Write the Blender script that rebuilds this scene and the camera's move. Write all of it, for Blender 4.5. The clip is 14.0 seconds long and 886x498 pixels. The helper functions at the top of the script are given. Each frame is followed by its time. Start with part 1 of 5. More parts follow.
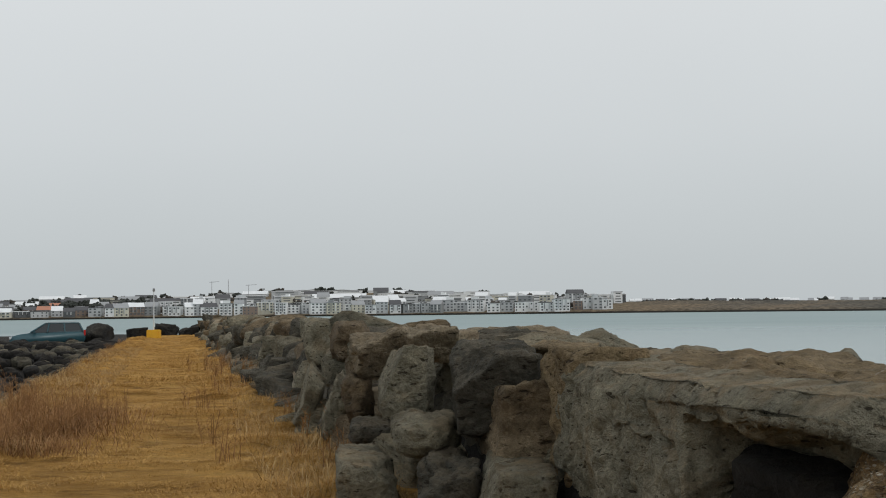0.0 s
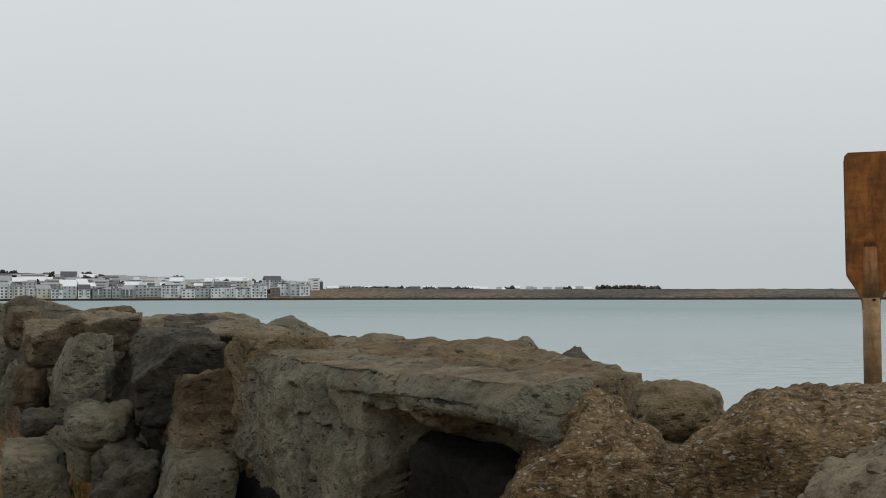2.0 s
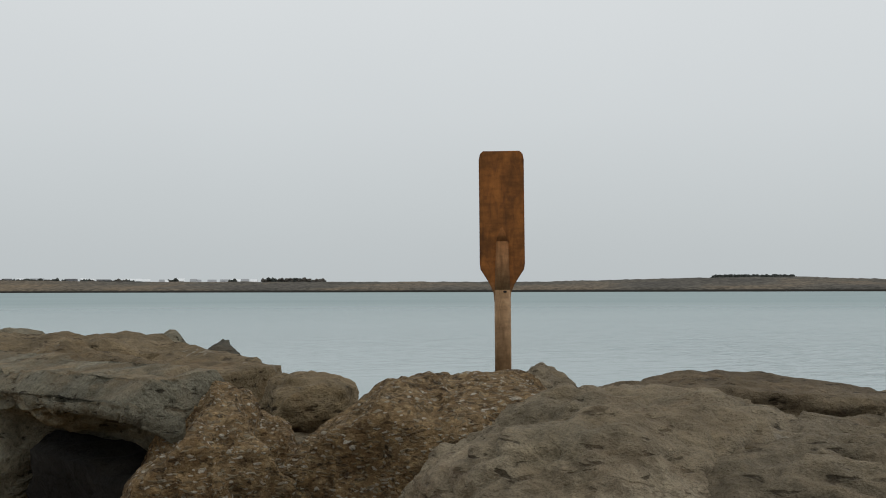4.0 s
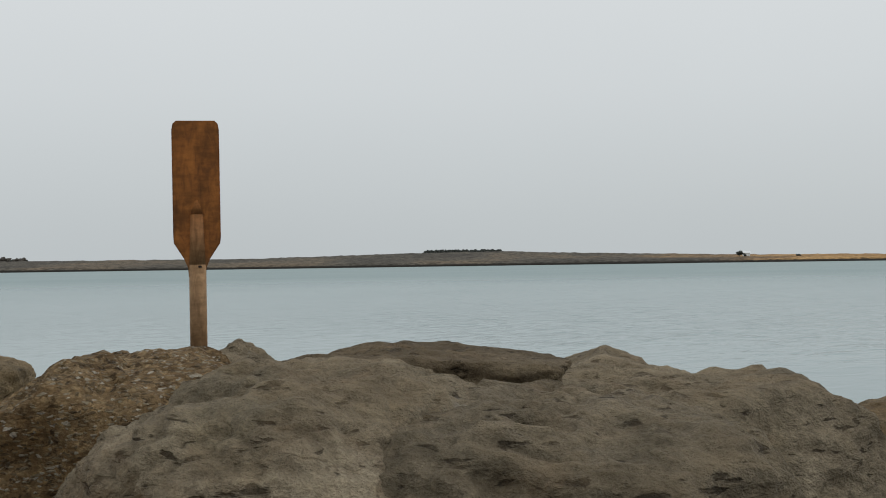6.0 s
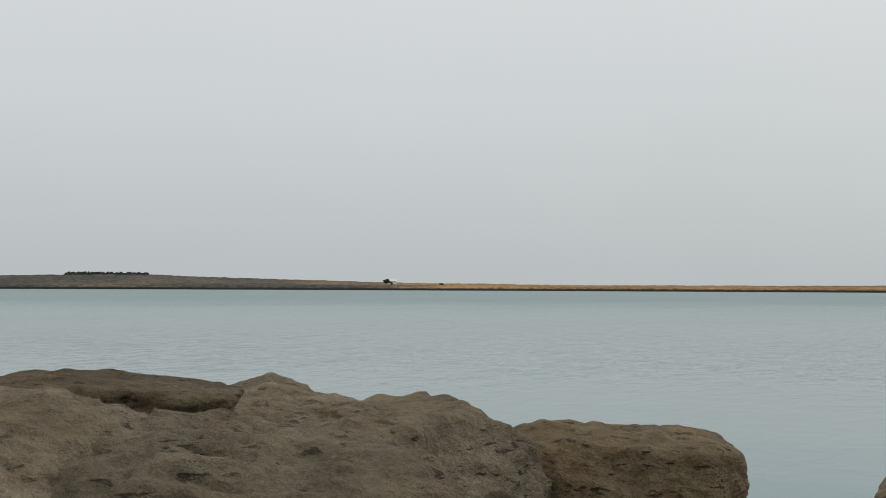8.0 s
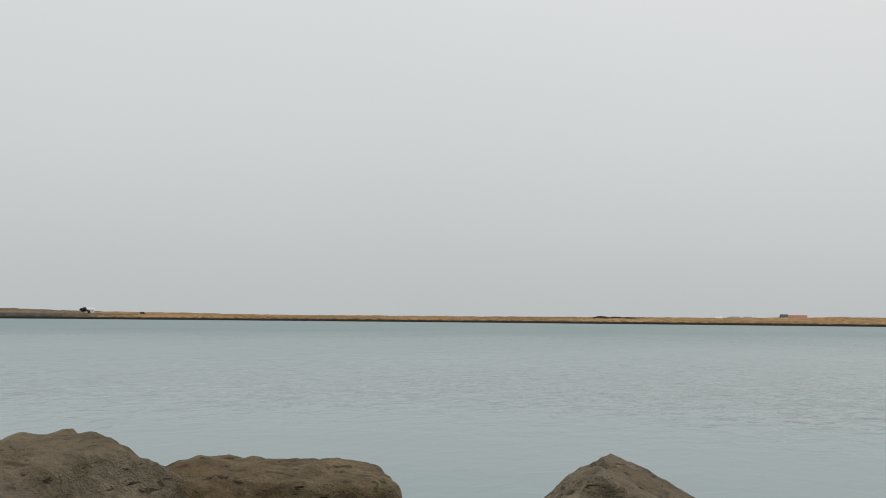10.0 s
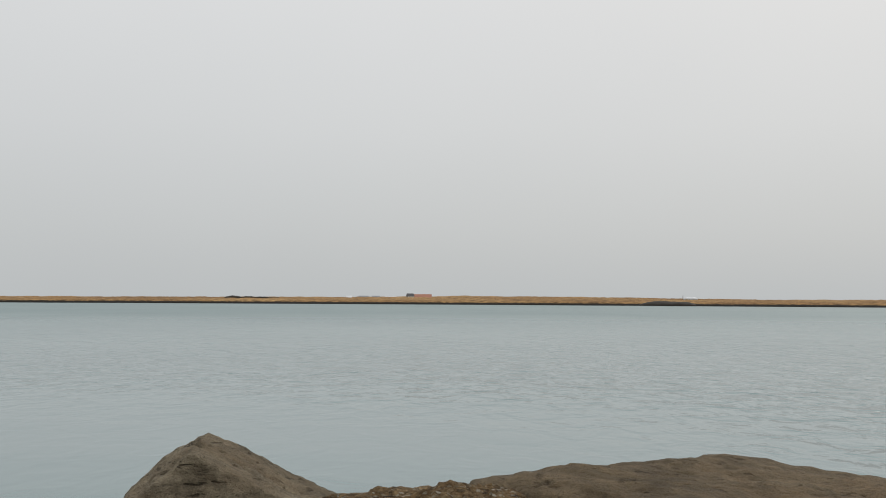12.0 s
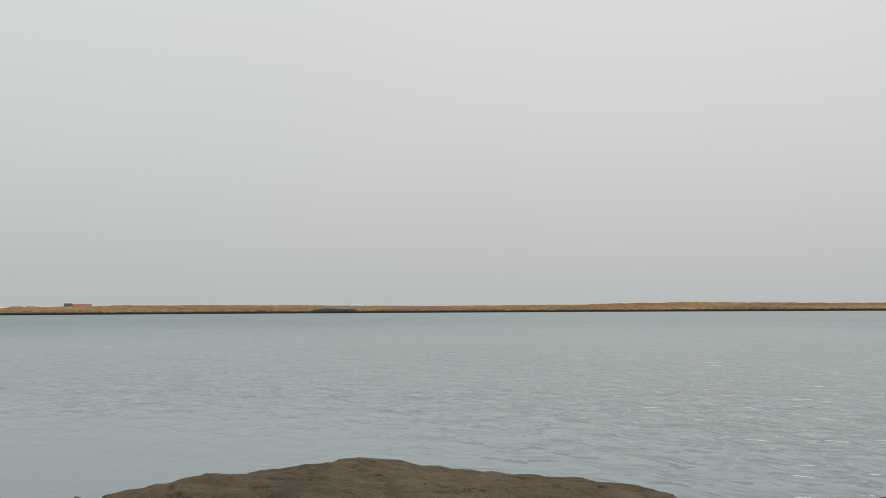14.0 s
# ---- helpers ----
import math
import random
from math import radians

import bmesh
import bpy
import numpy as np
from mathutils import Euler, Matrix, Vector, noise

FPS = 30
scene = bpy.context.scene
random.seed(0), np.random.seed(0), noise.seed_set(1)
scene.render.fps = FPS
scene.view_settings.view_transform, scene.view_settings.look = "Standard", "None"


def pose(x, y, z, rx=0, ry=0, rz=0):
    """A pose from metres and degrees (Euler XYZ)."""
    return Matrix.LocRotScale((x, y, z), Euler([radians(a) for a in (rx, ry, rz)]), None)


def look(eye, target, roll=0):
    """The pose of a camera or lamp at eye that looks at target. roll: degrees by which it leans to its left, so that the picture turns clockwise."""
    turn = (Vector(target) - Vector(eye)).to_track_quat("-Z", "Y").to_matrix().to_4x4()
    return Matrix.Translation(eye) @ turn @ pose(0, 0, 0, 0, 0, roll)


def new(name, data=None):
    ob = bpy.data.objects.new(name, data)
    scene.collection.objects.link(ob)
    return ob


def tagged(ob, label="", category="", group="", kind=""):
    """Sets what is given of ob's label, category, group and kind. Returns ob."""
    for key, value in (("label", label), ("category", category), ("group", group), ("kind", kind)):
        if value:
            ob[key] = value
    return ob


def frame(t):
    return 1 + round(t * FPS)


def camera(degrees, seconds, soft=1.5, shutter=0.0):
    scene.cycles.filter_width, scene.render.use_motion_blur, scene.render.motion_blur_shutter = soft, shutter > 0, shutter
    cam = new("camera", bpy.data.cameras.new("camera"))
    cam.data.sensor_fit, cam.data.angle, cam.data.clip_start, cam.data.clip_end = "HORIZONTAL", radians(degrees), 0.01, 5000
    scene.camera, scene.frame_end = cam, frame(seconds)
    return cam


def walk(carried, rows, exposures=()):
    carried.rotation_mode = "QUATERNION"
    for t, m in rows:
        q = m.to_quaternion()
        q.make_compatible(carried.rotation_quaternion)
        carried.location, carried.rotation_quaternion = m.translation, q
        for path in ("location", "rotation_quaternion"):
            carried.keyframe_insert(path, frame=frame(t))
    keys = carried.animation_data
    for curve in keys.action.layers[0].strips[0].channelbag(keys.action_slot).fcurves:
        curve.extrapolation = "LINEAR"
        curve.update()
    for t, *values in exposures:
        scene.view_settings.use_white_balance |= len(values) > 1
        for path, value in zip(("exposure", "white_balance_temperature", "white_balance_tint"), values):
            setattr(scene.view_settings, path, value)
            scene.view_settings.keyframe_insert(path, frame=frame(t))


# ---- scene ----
cam = camera(40.45, 14.0, soft=1.0, shutter=0.06)


def aim(x, y, z, yaw, pitch, roll):
    return pose(x, y, z, 90 + pitch, 0, yaw) @ pose(0, 0, 0, 0, 0, roll)


PATH = [
    (0.0, aim(-0.001, 0.000, 1.500, 0.49, 2.93, -0.70)),
    (0.5, aim(0.070, -0.044, 1.507, -2.81, 2.84, -0.54)),
    (1.0, aim(0.145, -0.037, 1.507, -6.20, 2.29, -0.51)),
    (1.5, aim(0.139, 0.023, 1.504, -10.97, 2.24, -0.18)),
    (2.0, aim(0.086, 0.085, 1.506, -13.82, 2.19, -0.18)),
    (2.5, aim(0.068, 0.128, 1.496, -17.48, 2.00, 0.03)),
    (3.0, aim(0.146, 0.035, 1.506, -21.02, 1.86, -0.19)),
    (3.2, aim(0.187, -0.002, 1.508, -22.73, 1.94, -0.13)),
    (5.3, aim(0.282, 0.212, 1.479, -37.65, 0.81, -0.79)),
    (5.5, aim(0.326, 0.213, 1.476, -38.47, 0.73, -0.84)),
    (6.0, aim(0.408, 0.110, 1.482, -43.14, 0.56, -0.84)),
    (6.5, aim(0.483, 0.031, 1.485, -46.26, 0.79, -0.52)),
    (7.0, aim(0.449, 0.065, 1.487, -51.33, 0.98, -0.07)),
    (7.5, aim(0.388, 0.144, 1.488, -56.09, 1.26, 0.07)),
    (8.0, aim(0.361, 0.191, 1.489, -59.68, 1.70, 0.25)),
    (8.5, aim(0.437, 0.084, 1.491, -63.14, 2.20, 0.25)),
    (8.7, aim(0.472, 0.049, 1.494, -64.40, 2.42, 0.40)),
    (11.0, aim(0.509, 0.021, 1.504, -80.89, 2.93, 0.06)),
    (11.5, aim(0.483, -0.134, 1.507, -84.89, 2.59, 0.00)),
    (12.0, aim(0.429, -0.142, 1.508, -90.96, 2.37, 0.34)),
    (12.5, aim(0.399, -0.043, 1.517, -95.66, 2.00, -0.15)),
    (13.0, aim(0.420, -0.017, 1.517, -99.33, 2.06, -0.45)),
    (13.5, aim(0.323, -0.132, 1.528, -103.19, 2.51, -0.62)),
    (14.0, aim(0.301, -0.259, 1.521, -106.71, 2.75, -0.30)),
]
walk(cam, PATH, ((0.0, 0.0, 6500, 10), (6.0, 0.0, 6500, 10), (8.0, -0.06, 6530, 10), (11.0, -0.05, 6640, 11.5), (12.5, -0.05, 6660, 12), (13.5, -0.02, 6680, 12), (14.0, -0.15, 6600, 11)))

# ---- world and light ----
world = bpy.data.worlds.new("overcast")
scene.world = world
world.use_nodes = True
wn, wl = world.node_tree.nodes, world.node_tree.links
wn.clear()
w_out = wn.new("ShaderNodeOutputWorld")
w_bg = wn.new("ShaderNodeBackground")
w_sky = wn.new("ShaderNodeTexSky")
w_sky.sky_type = "NISHITA"
w_sky.sun_disc = False
w_sky.sun_elevation, w_sky.sun_rotation = radians(38), radians(118)
w_sky.dust_density = 4.0
w_dim = wn.new("ShaderNodeMix")
w_dim.data_type, w_dim.blend_type = "RGBA", "MULTIPLY"
w_dim.inputs[0].default_value = 1.0
w_dim.inputs[7].default_value = (0.1, 0.1, 0.1, 1)
wl.new(w_sky.outputs[0], w_dim.inputs[6])
w_co = wn.new("ShaderNodeTexCoord")
w_sep = wn.new("ShaderNodeSeparateXYZ")
wl.new(w_co.outputs["Generated"], w_sep.inputs[0])
w_ramp = wn.new("ShaderNodeValToRGB")
w_ramp.color_ramp.interpolation = "B_SPLINE"
el = w_ramp.color_ramp.elements
el[0].position, el[0].color = 0.0, (0.515, 0.555, 0.570, 1)
el[1].position, el[1].color = 1.0, (0.80, 0.82, 0.83, 1)
for at_z, tone in ((0.06, (0.555, 0.595, 0.610, 1)), (0.14, (0.640, 0.675, 0.690, 1)), (0.26, (0.705, 0.735, 0.745, 1))):
    e = el.new(at_z)
    e.color = tone
wl.new(w_sep.outputs[2], w_ramp.inputs[0])
# thin unevenness of the cloud sheet
w_noise = wn.new("ShaderNodeTexNoise")
w_noise.inputs["Scale"].default_value = 2.2
w_noise.inputs["Detail"].default_value = 4.0
wl.new(w_co.outputs["Generated"], w_noise.inputs["Vector"])
w_var = wn.new("ShaderNodeMapRange")
w_var.inputs[3].default_value, w_var.inputs[4].default_value = 0.955, 1.045
wl.new(w_noise.outputs[0], w_var.inputs[0])
w_mul = wn.new("ShaderNodeMix")
w_mul.data_type, w_mul.blend_type = "RGBA", "MULTIPLY"
w_mul.inputs[0].default_value = 1.0
wl.new(w_ramp.outputs[0], w_mul.inputs[6])
wl.new(w_var.outputs[0], w_mul.inputs[7])
w_mix = wn.new("ShaderNodeMix")
w_mix.data_type = "RGBA"
w_mix.inputs[0].default_value = 0.95
wl.new(w_dim.outputs[2], w_mix.inputs[6])
wl.new(w_mul.outputs[2], w_mix.inputs[7])
wl.new(w_mix.outputs[2], w_bg.inputs[0])
w_bg.inputs[1].default_value = 1.0
wl.new(w_bg.outputs[0], w_out.inputs[0])

sun = new("sun", bpy.data.lights.new("sun", "SUN"))
sun.data.energy, sun.data.angle, sun.data.color = 0.55, radians(25), (1.0, 0.97, 0.93)
sun.matrix_world = look((0, 0, 0), (-math.sin(radians(118)), -math.cos(radians(118)), -math.tan(radians(42))))

# ---- materials ----


def nodes_of(name):
    m = bpy.data.materials.new(name)
    m.use_nodes = True
    nt = m.node_tree
    return m, nt.nodes, nt.links, nt.nodes["Principled BSDF"]


def ramp(n, l, source, stops):
    r = n.new("ShaderNodeValToRGB")
    e = r.color_ramp.elements
    e[0].position, e[0].color = stops[0][0], (*stops[0][1], 1)
    e[1].position, e[1].color = stops[-1][0], (*stops[-1][1], 1)
    for p, c in stops[1:-1]:
        e.new(p).color = (*c, 1)
    l.new(source, r.inputs[0])
    return r.outputs[0]


def noise_tex(n, l, co, scale, detail=6.0, rough=0.6, stretch=None, distort=0.0):
    t = n.new("ShaderNodeTexNoise")
    t.inputs["Scale"].default_value, t.inputs["Detail"].default_value = scale, detail
    t.inputs["Roughness"].default_value, t.inputs["Distortion"].default_value = rough, distort
    if stretch:
        mp = n.new("ShaderNodeMapping")
        mp.inputs["Scale"].default_value = stretch
        l.new(co, mp.inputs[0])
        co = mp.outputs[0]
    l.new(co, t.inputs["Vector"])
    return t.outputs[0]


def blend(n, l, fac, a, b, mode="MIX"):
    x = n.new("ShaderNodeMix")
    x.data_type, x.blend_type = "RGBA", mode
    for socket, v in ((x.inputs[0], fac), (x.inputs[6], a), (x.inputs[7], b)):
        if isinstance(v, (int, float)):
            socket.default_value = v
        elif isinstance(v, tuple):
            socket.default_value = (*v, 1)
        else:
            l.new(v, socket)
    return x.outputs[2]


def maths(n, l, op, a, b=0.0):
    x = n.new("ShaderNodeMath")
    x.operation = op
    for socket, v in ((x.inputs[0], a), (x.inputs[1], b)):
        if isinstance(v, (int, float)):
            socket.default_value = v
        else:
            l.new(v, socket)
    return x.outputs[0]


def bump(n, l, p, height, strength, distance):
    b = n.new("ShaderNodeBump")
    b.inputs["Strength"].default_value, b.inputs["Distance"].default_value = strength, distance
    l.new(height, b.inputs["Height"])
    l.new(b.outputs[0], p.inputs["Normal"])


def shifted(n, l):
    """Object coordinates, moved by the object's random number so that no two stones share a pattern."""
    co = n.new("ShaderNodeTexCoord").outputs["Object"]
    r = n.new("ShaderNodeObjectInfo").outputs["Random"]
    v = n.new("ShaderNodeVectorMath")
    v.operation = "ADD"
    l.new(co, v.inputs[0])
    l.new(maths(n, l, "MULTIPLY", r, 37.0), v.inputs[1])
    return v.outputs[0], r


def stone(name, dark, mid, light, stain, stain_amount=0.35, pits=0.5, layer=(1.0, 1.0, 1.3), rough=0.88, relief=1.0, top=0.55, lichen=0.7, flecks=0.9):
    """Weathered basalt: broad tones, streaks along its bedding, sharp short cracks, pits, an ochre film on flat tops."""
    m, n, l, p = nodes_of(name)
    co, rnd = shifted(n, l)
    big = noise_tex(n, l, co, 1.5, 5, 0.6, layer, 0.3)
    mid_n = noise_tex(n, l, co, 6.5, 7, 0.66, layer, 0.1)
    fine = noise_tex(n, l, co, 30.0, 5, 0.65)
    grain = noise_tex(n, l, co, 120.0, 3, 0.6)
    col = ramp(n, l, big, ((0.32, dark), (0.5, mid), (0.68, light)))
    col = blend(n, l, 0.85, col, ramp(n, l, mid_n, ((0.32, (0.62, 0.60, 0.57)), (0.5, (1.0, 1.0, 1.0)), (0.68, (1.28, 1.26, 1.22)))), "MULTIPLY")
    col = blend(n, l, 0.7, col, ramp(n, l, fine, ((0.34, (0.70, 0.69, 0.67)), (0.52, (1.0, 1.0, 1.0)), (0.7, (1.22, 1.21, 1.18)))), "MULTIPLY")
    col = blend(n, l, 0.3, col, ramp(n, l, grain, ((0.36, (0.6, 0.6, 0.6)), (0.64, (1.3, 1.3, 1.3)))), "MULTIPLY")
    # short cracks that follow the bedding, their shade painted in
    dash = noise_tex(n, l, co, 19.0, 4, 0.55, (layer[0] * 0.6, layer[1] * 0.6, layer[2] * 1.2), 0.3)
    dash = ramp(n, l, dash, ((0.335, (0.17, 0.15, 0.125)), (0.395, (1, 1, 1))))
    col = blend(n, l, flecks, col, dash, "MULTIPLY")
    # long thin joints, open only here and there
    vein = maths(n, l, "ABSOLUTE", maths(n, l, "SUBTRACT", noise_tex(n, l, co, 2.1, 4, 0.55, (1.0, 1.0, 1.7), 0.5), 0.5))
    vein = ramp(n, l, vein, ((0.0, (0.6, 0.57, 0.54)), (0.010, (1, 1, 1))))
    gap = ramp(n, l, noise_tex(n, l, co, 1.7, 2), ((0.56, (0, 0, 0)), (0.62, (1, 1, 1))))
    joint = blend(n, l, gap, (1.0, 1.0, 1.0), vein)
    col = blend(n, l, 1.0, col, joint, "MULTIPLY")
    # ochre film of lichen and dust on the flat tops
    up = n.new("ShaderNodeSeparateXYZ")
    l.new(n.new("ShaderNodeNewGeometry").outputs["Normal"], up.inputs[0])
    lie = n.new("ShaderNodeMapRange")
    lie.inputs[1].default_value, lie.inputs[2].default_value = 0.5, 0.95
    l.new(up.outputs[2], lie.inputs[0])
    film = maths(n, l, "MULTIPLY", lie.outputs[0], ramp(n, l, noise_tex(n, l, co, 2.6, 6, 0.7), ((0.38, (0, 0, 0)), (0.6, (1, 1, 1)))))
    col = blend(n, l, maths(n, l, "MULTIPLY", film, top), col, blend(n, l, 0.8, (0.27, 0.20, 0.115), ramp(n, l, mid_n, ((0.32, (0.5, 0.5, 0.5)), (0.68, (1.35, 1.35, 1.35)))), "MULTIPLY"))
    mask = ramp(n, l, noise_tex(n, l, co, 2.2, 6, 0.65, None, 0.8), ((0.52, (0, 0, 0)), (0.66, (1, 1, 1))))
    col = blend(n, l, maths(n, l, "MULTIPLY", mask, stain_amount), col, blend(n, l, 0.8, stain, ramp(n, l, fine, ((0.34, (0.6, 0.6, 0.6)), (0.66, (1.3, 1.3, 1.3)))), "MULTIPLY"))
    # dull grey weathering in broad runs
    run = ramp(n, l, noise_tex(n, l, co, 1.3, 5, 0.6, (1.5, 1.5, 0.5), 0.9), ((0.47, (0, 0, 0)), (0.62, (1, 1, 1))))
    col = blend(n, l, maths(n, l, "MULTIPLY", run, 0.6), col, blend(n, l, 1.0, col, (0.72, 0.72, 0.68), "MULTIPLY"))
    # sparse pale lichen
    spot = maths(n, l, "MULTIPLY", ramp(n, l, noise_tex(n, l, co, 1.9, 2), ((0.64, (0, 0, 0)), (0.68, (1, 1, 1)))), ramp(n, l, noise_tex(n, l, co, 24.0, 4), ((0.55, (0, 0, 0)), (0.59, (1, 1, 1)))))
    col = blend(n, l, maths(n, l, "MULTIPLY", spot, lichen * 0.6), col, (0.50, 0.47, 0.40))
    tone = n.new("ShaderNodeMapRange")
    tone.inputs[3].default_value, tone.inputs[4].default_value = 0.92, 1.14
    l.new(rnd, tone.inputs[0])
    col = blend(n, l, 1.0, col, tone.outputs[0], "MULTIPLY")
    # small holes, darkened in colour for the shade inside them
    v = n.new("ShaderNodeTexVoronoi")
    v.feature = "F1"
    v.inputs["Scale"].default_value = 17.0
    l.new(co, v.inputs["Vector"])
    hole = ramp(n, l, v.outputs[0], ((0.0, (0, 0, 0)), (0.26, (1, 1, 1))))
    gate = ramp(n, l, noise_tex(n, l, co, 4.0, 3), ((0.48, (1, 1, 1)), (0.56, (0, 0, 0))))
    hole = blend(n, l, gate, hole, (1.0, 1.0, 1.0))
    col = blend(n, l, pits, col, blend(n, l, hole, (0.28, 0.26, 0.23), (1.0, 1.0, 1.0)), "MULTIPLY")
    l.new(col, p.inputs["Base Color"])
    p.inputs["Roughness"].default_value = rough
    p.inputs["Specular IOR Level"].default_value = 0.25
    h = maths(n, l, "ADD", maths(n, l, "MULTIPLY", mid_n, 1.45), maths(n, l, "MULTIPLY", hole, 0.35 * pits))
    h = maths(n, l, "ADD", h, maths(n, l, "MULTIPLY", fine, 0.55))
    h = maths(n, l, "ADD", h, maths(n, l, "MULTIPLY", grain, 0.08))
    h = maths(n, l, "ADD", h, maths(n, l, "MULTIPLY", dash, 0.3))
    h = maths(n, l, "ADD", h, maths(n, l, "MULTIPLY", joint, 0.15))
    bump(n, l, p, h, 1.0 * relief, 0.1)
    return m


def conglomerate(name):
    """Brown stone full of pale pebbles and chips."""
    m, n, l, p = nodes_of(name)
    co, rnd = shifted(n, l)
    big = noise_tex(n, l, co, 2.4, 6, 0.65)
    fine = noise_tex(n, l, co, 26.0, 8, 0.75)
    col = ramp(n, l, big, ((0.3, (0.27, 0.182, 0.092)), (0.5, (0.44, 0.31, 0.165)), (0.72, (0.58, 0.44, 0.26))))
    col = blend(n, l, 0.8, col, ramp(n, l, fine, ((0.34, (0.36, 0.34, 0.31)), (0.5, (1.08, 1.06, 1.03)), (0.7, (1.85, 1.8, 1.65)))), "MULTIPLY")
    v = n.new("ShaderNodeTexVoronoi")
    v.inputs["Scale"].default_value = 50.0
    v.inputs["Randomness"].default_value = 1.0
    wob = n.new("ShaderNodeVectorMath")
    wob.operation = "ADD"
    nz = n.new("ShaderNodeTexNoise")
    nz.inputs["Scale"].default_value = 30.0
    l.new(co, nz.inputs["Vector"])
    sc = n.new("ShaderNodeVectorMath")
    sc.operation = "SCALE"
    sc.inputs["Scale"].default_value = 0.05
    l.new(nz.outputs[1], sc.inputs[0])
    squash = n.new("ShaderNodeMapping")
    squash.inputs["Scale"].default_value = (0.75, 0.75, 1.9)
    l.new(co, squash.inputs[0])
    l.new(squash.outputs[0], wob.inputs[0])
    l.new(sc.outputs[0], wob.inputs[1])
    l.new(wob.outputs[0], v.inputs["Vector"])
    sep = n.new("ShaderNodeSeparateColor")
    l.new(v.outputs["Color"], sep.inputs[0])
    pick = ramp(n, l, sep.outputs[0], ((0.36, (0, 0, 0)), (0.42, (1, 1, 1))))
    inside = ramp(n, l, v.outputs["Distance"], ((0.38, (1, 1, 1)), (0.52, (0, 0, 0))))
    chip = maths(n, l, "MULTIPLY", pick, inside)
    chip_col = ramp(n, l, sep.outputs[1], ((0.1, (0.22, 0.155, 0.085)), (0.45, (0.37, 0.285, 0.175)), (0.72, (0.56, 0.47, 0.33)), (0.95, (0.78, 0.71, 0.58))))
    col = blend(n, l, chip, col, chip_col)
    rim = ramp(n, l, v.outputs["Distance"], ((0.44, (1, 1, 1)), (0.6, (0.62, 0.56, 0.5))))
    col = blend(n, l, 0.8, col, rim, "MULTIPLY")
    dark = ramp(n, l, noise_tex(n, l, co, 7.0, 6, 0.7), ((0.36, (0.42, 0.38, 0.33)), (0.48, (1, 1, 1))))
    col = blend(n, l, 0.9, col, dark, "MULTIPLY")
    pit = ramp(n, l, noise_tex(n, l, co, 21.0, 5, 0.7, (1.0, 1.0, 2.0), 0.5), ((0.38, (0.14, 0.115, 0.09)), (0.46, (1, 1, 1))))
    col = blend(n, l, 0.75, col, pit, "MULTIPLY")
    l.new(col, p.inputs["Base Color"])
    p.inputs["Roughness"].default_value = 0.9
    p.inputs["Specular IOR Level"].default_value = 0.2
    h = maths(n, l, "ADD", fine, maths(n, l, "MULTIPLY", chip, 0.6))
    h = maths(n, l, "ADD", h, maths(n, l, "MULTIPLY", noise_tex(n, l, co, 9.0, 5, 0.6, (1.0, 1.0, 1.8)), 1.2))
    bump(n, l, p, h, 1.0, 0.1)
    return m


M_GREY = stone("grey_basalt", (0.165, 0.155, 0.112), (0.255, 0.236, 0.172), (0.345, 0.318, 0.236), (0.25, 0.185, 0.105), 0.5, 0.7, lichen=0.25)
M_FACE = stone("pitted_grey_basalt", (0.16, 0.150, 0.110), (0.245, 0.228, 0.168), (0.32, 0.296, 0.222), (0.25, 0.18, 0.10), 0.45, 0.95, lichen=0.3, top=0.9)
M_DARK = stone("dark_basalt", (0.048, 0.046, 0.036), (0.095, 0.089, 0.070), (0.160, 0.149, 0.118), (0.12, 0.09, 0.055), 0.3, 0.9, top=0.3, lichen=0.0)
M_TAN = stone("tan_basalt", (0.24, 0.198, 0.135), (0.31, 0.256, 0.175), (0.41, 0.342, 0.242), (0.22, 0.15, 0.085), 0.45, 0.25, (0.9, 0.9, 1.7), flecks=0.85)
M_BROWN = stone("brown_stone", (0.115, 0.088, 0.054), (0.195, 0.148, 0.092), (0.285, 0.222, 0.142), (0.25, 0.165, 0.085), 0.5, 0.5)
M_OCHRE = stone("ochre_stone", (0.185, 0.138, 0.078), (0.30, 0.226, 0.13), (0.405, 0.312, 0.19), (0.29, 0.185, 0.088), 0.5, 0.4, (1.0, 1.0, 1.6))
# near-black stone: bank boulders, and the painted shade under the ledge
M_BLACK = stone("black_stone", (0.008, 0.008, 0.008), (0.016, 0.015, 0.014), (0.030, 0.028, 0.025), (0.025, 0.021, 0.016), 0.2, 0.4, top=0.08, lichen=0.2)
M_CONG = conglomerate("pebbly_brown_stone")


def plain(name, colour, rough=0.6, vary=0.2, scale=3.0, metal=0.0, relief=0.0):
    m, n, l, p = nodes_of(name)
    co, rnd = shifted(n, l)
    a = noise_tex(n, l, co, scale, 6, 0.65)
    b = noise_tex(n, l, co, scale * 9, 4, 0.6)
    v = maths(n, l, "ADD", maths(n, l, "MULTIPLY", a, 0.65), maths(n, l, "MULTIPLY", b, 0.35))
    lo, hi = tuple(c * (1 - vary) for c in colour), tuple(min(1.0, c * (1 + vary)) for c in colour)
    l.new(ramp(n, l, v, ((0.3, lo), (0.7, hi))), p.inputs["Base Color"])
    p.inputs["Roughness"].default_value, p.inputs["Metallic"].default_value = rough, metal
    if relief:
        bump(n, l, p, v, 0.7, relief)
    return m


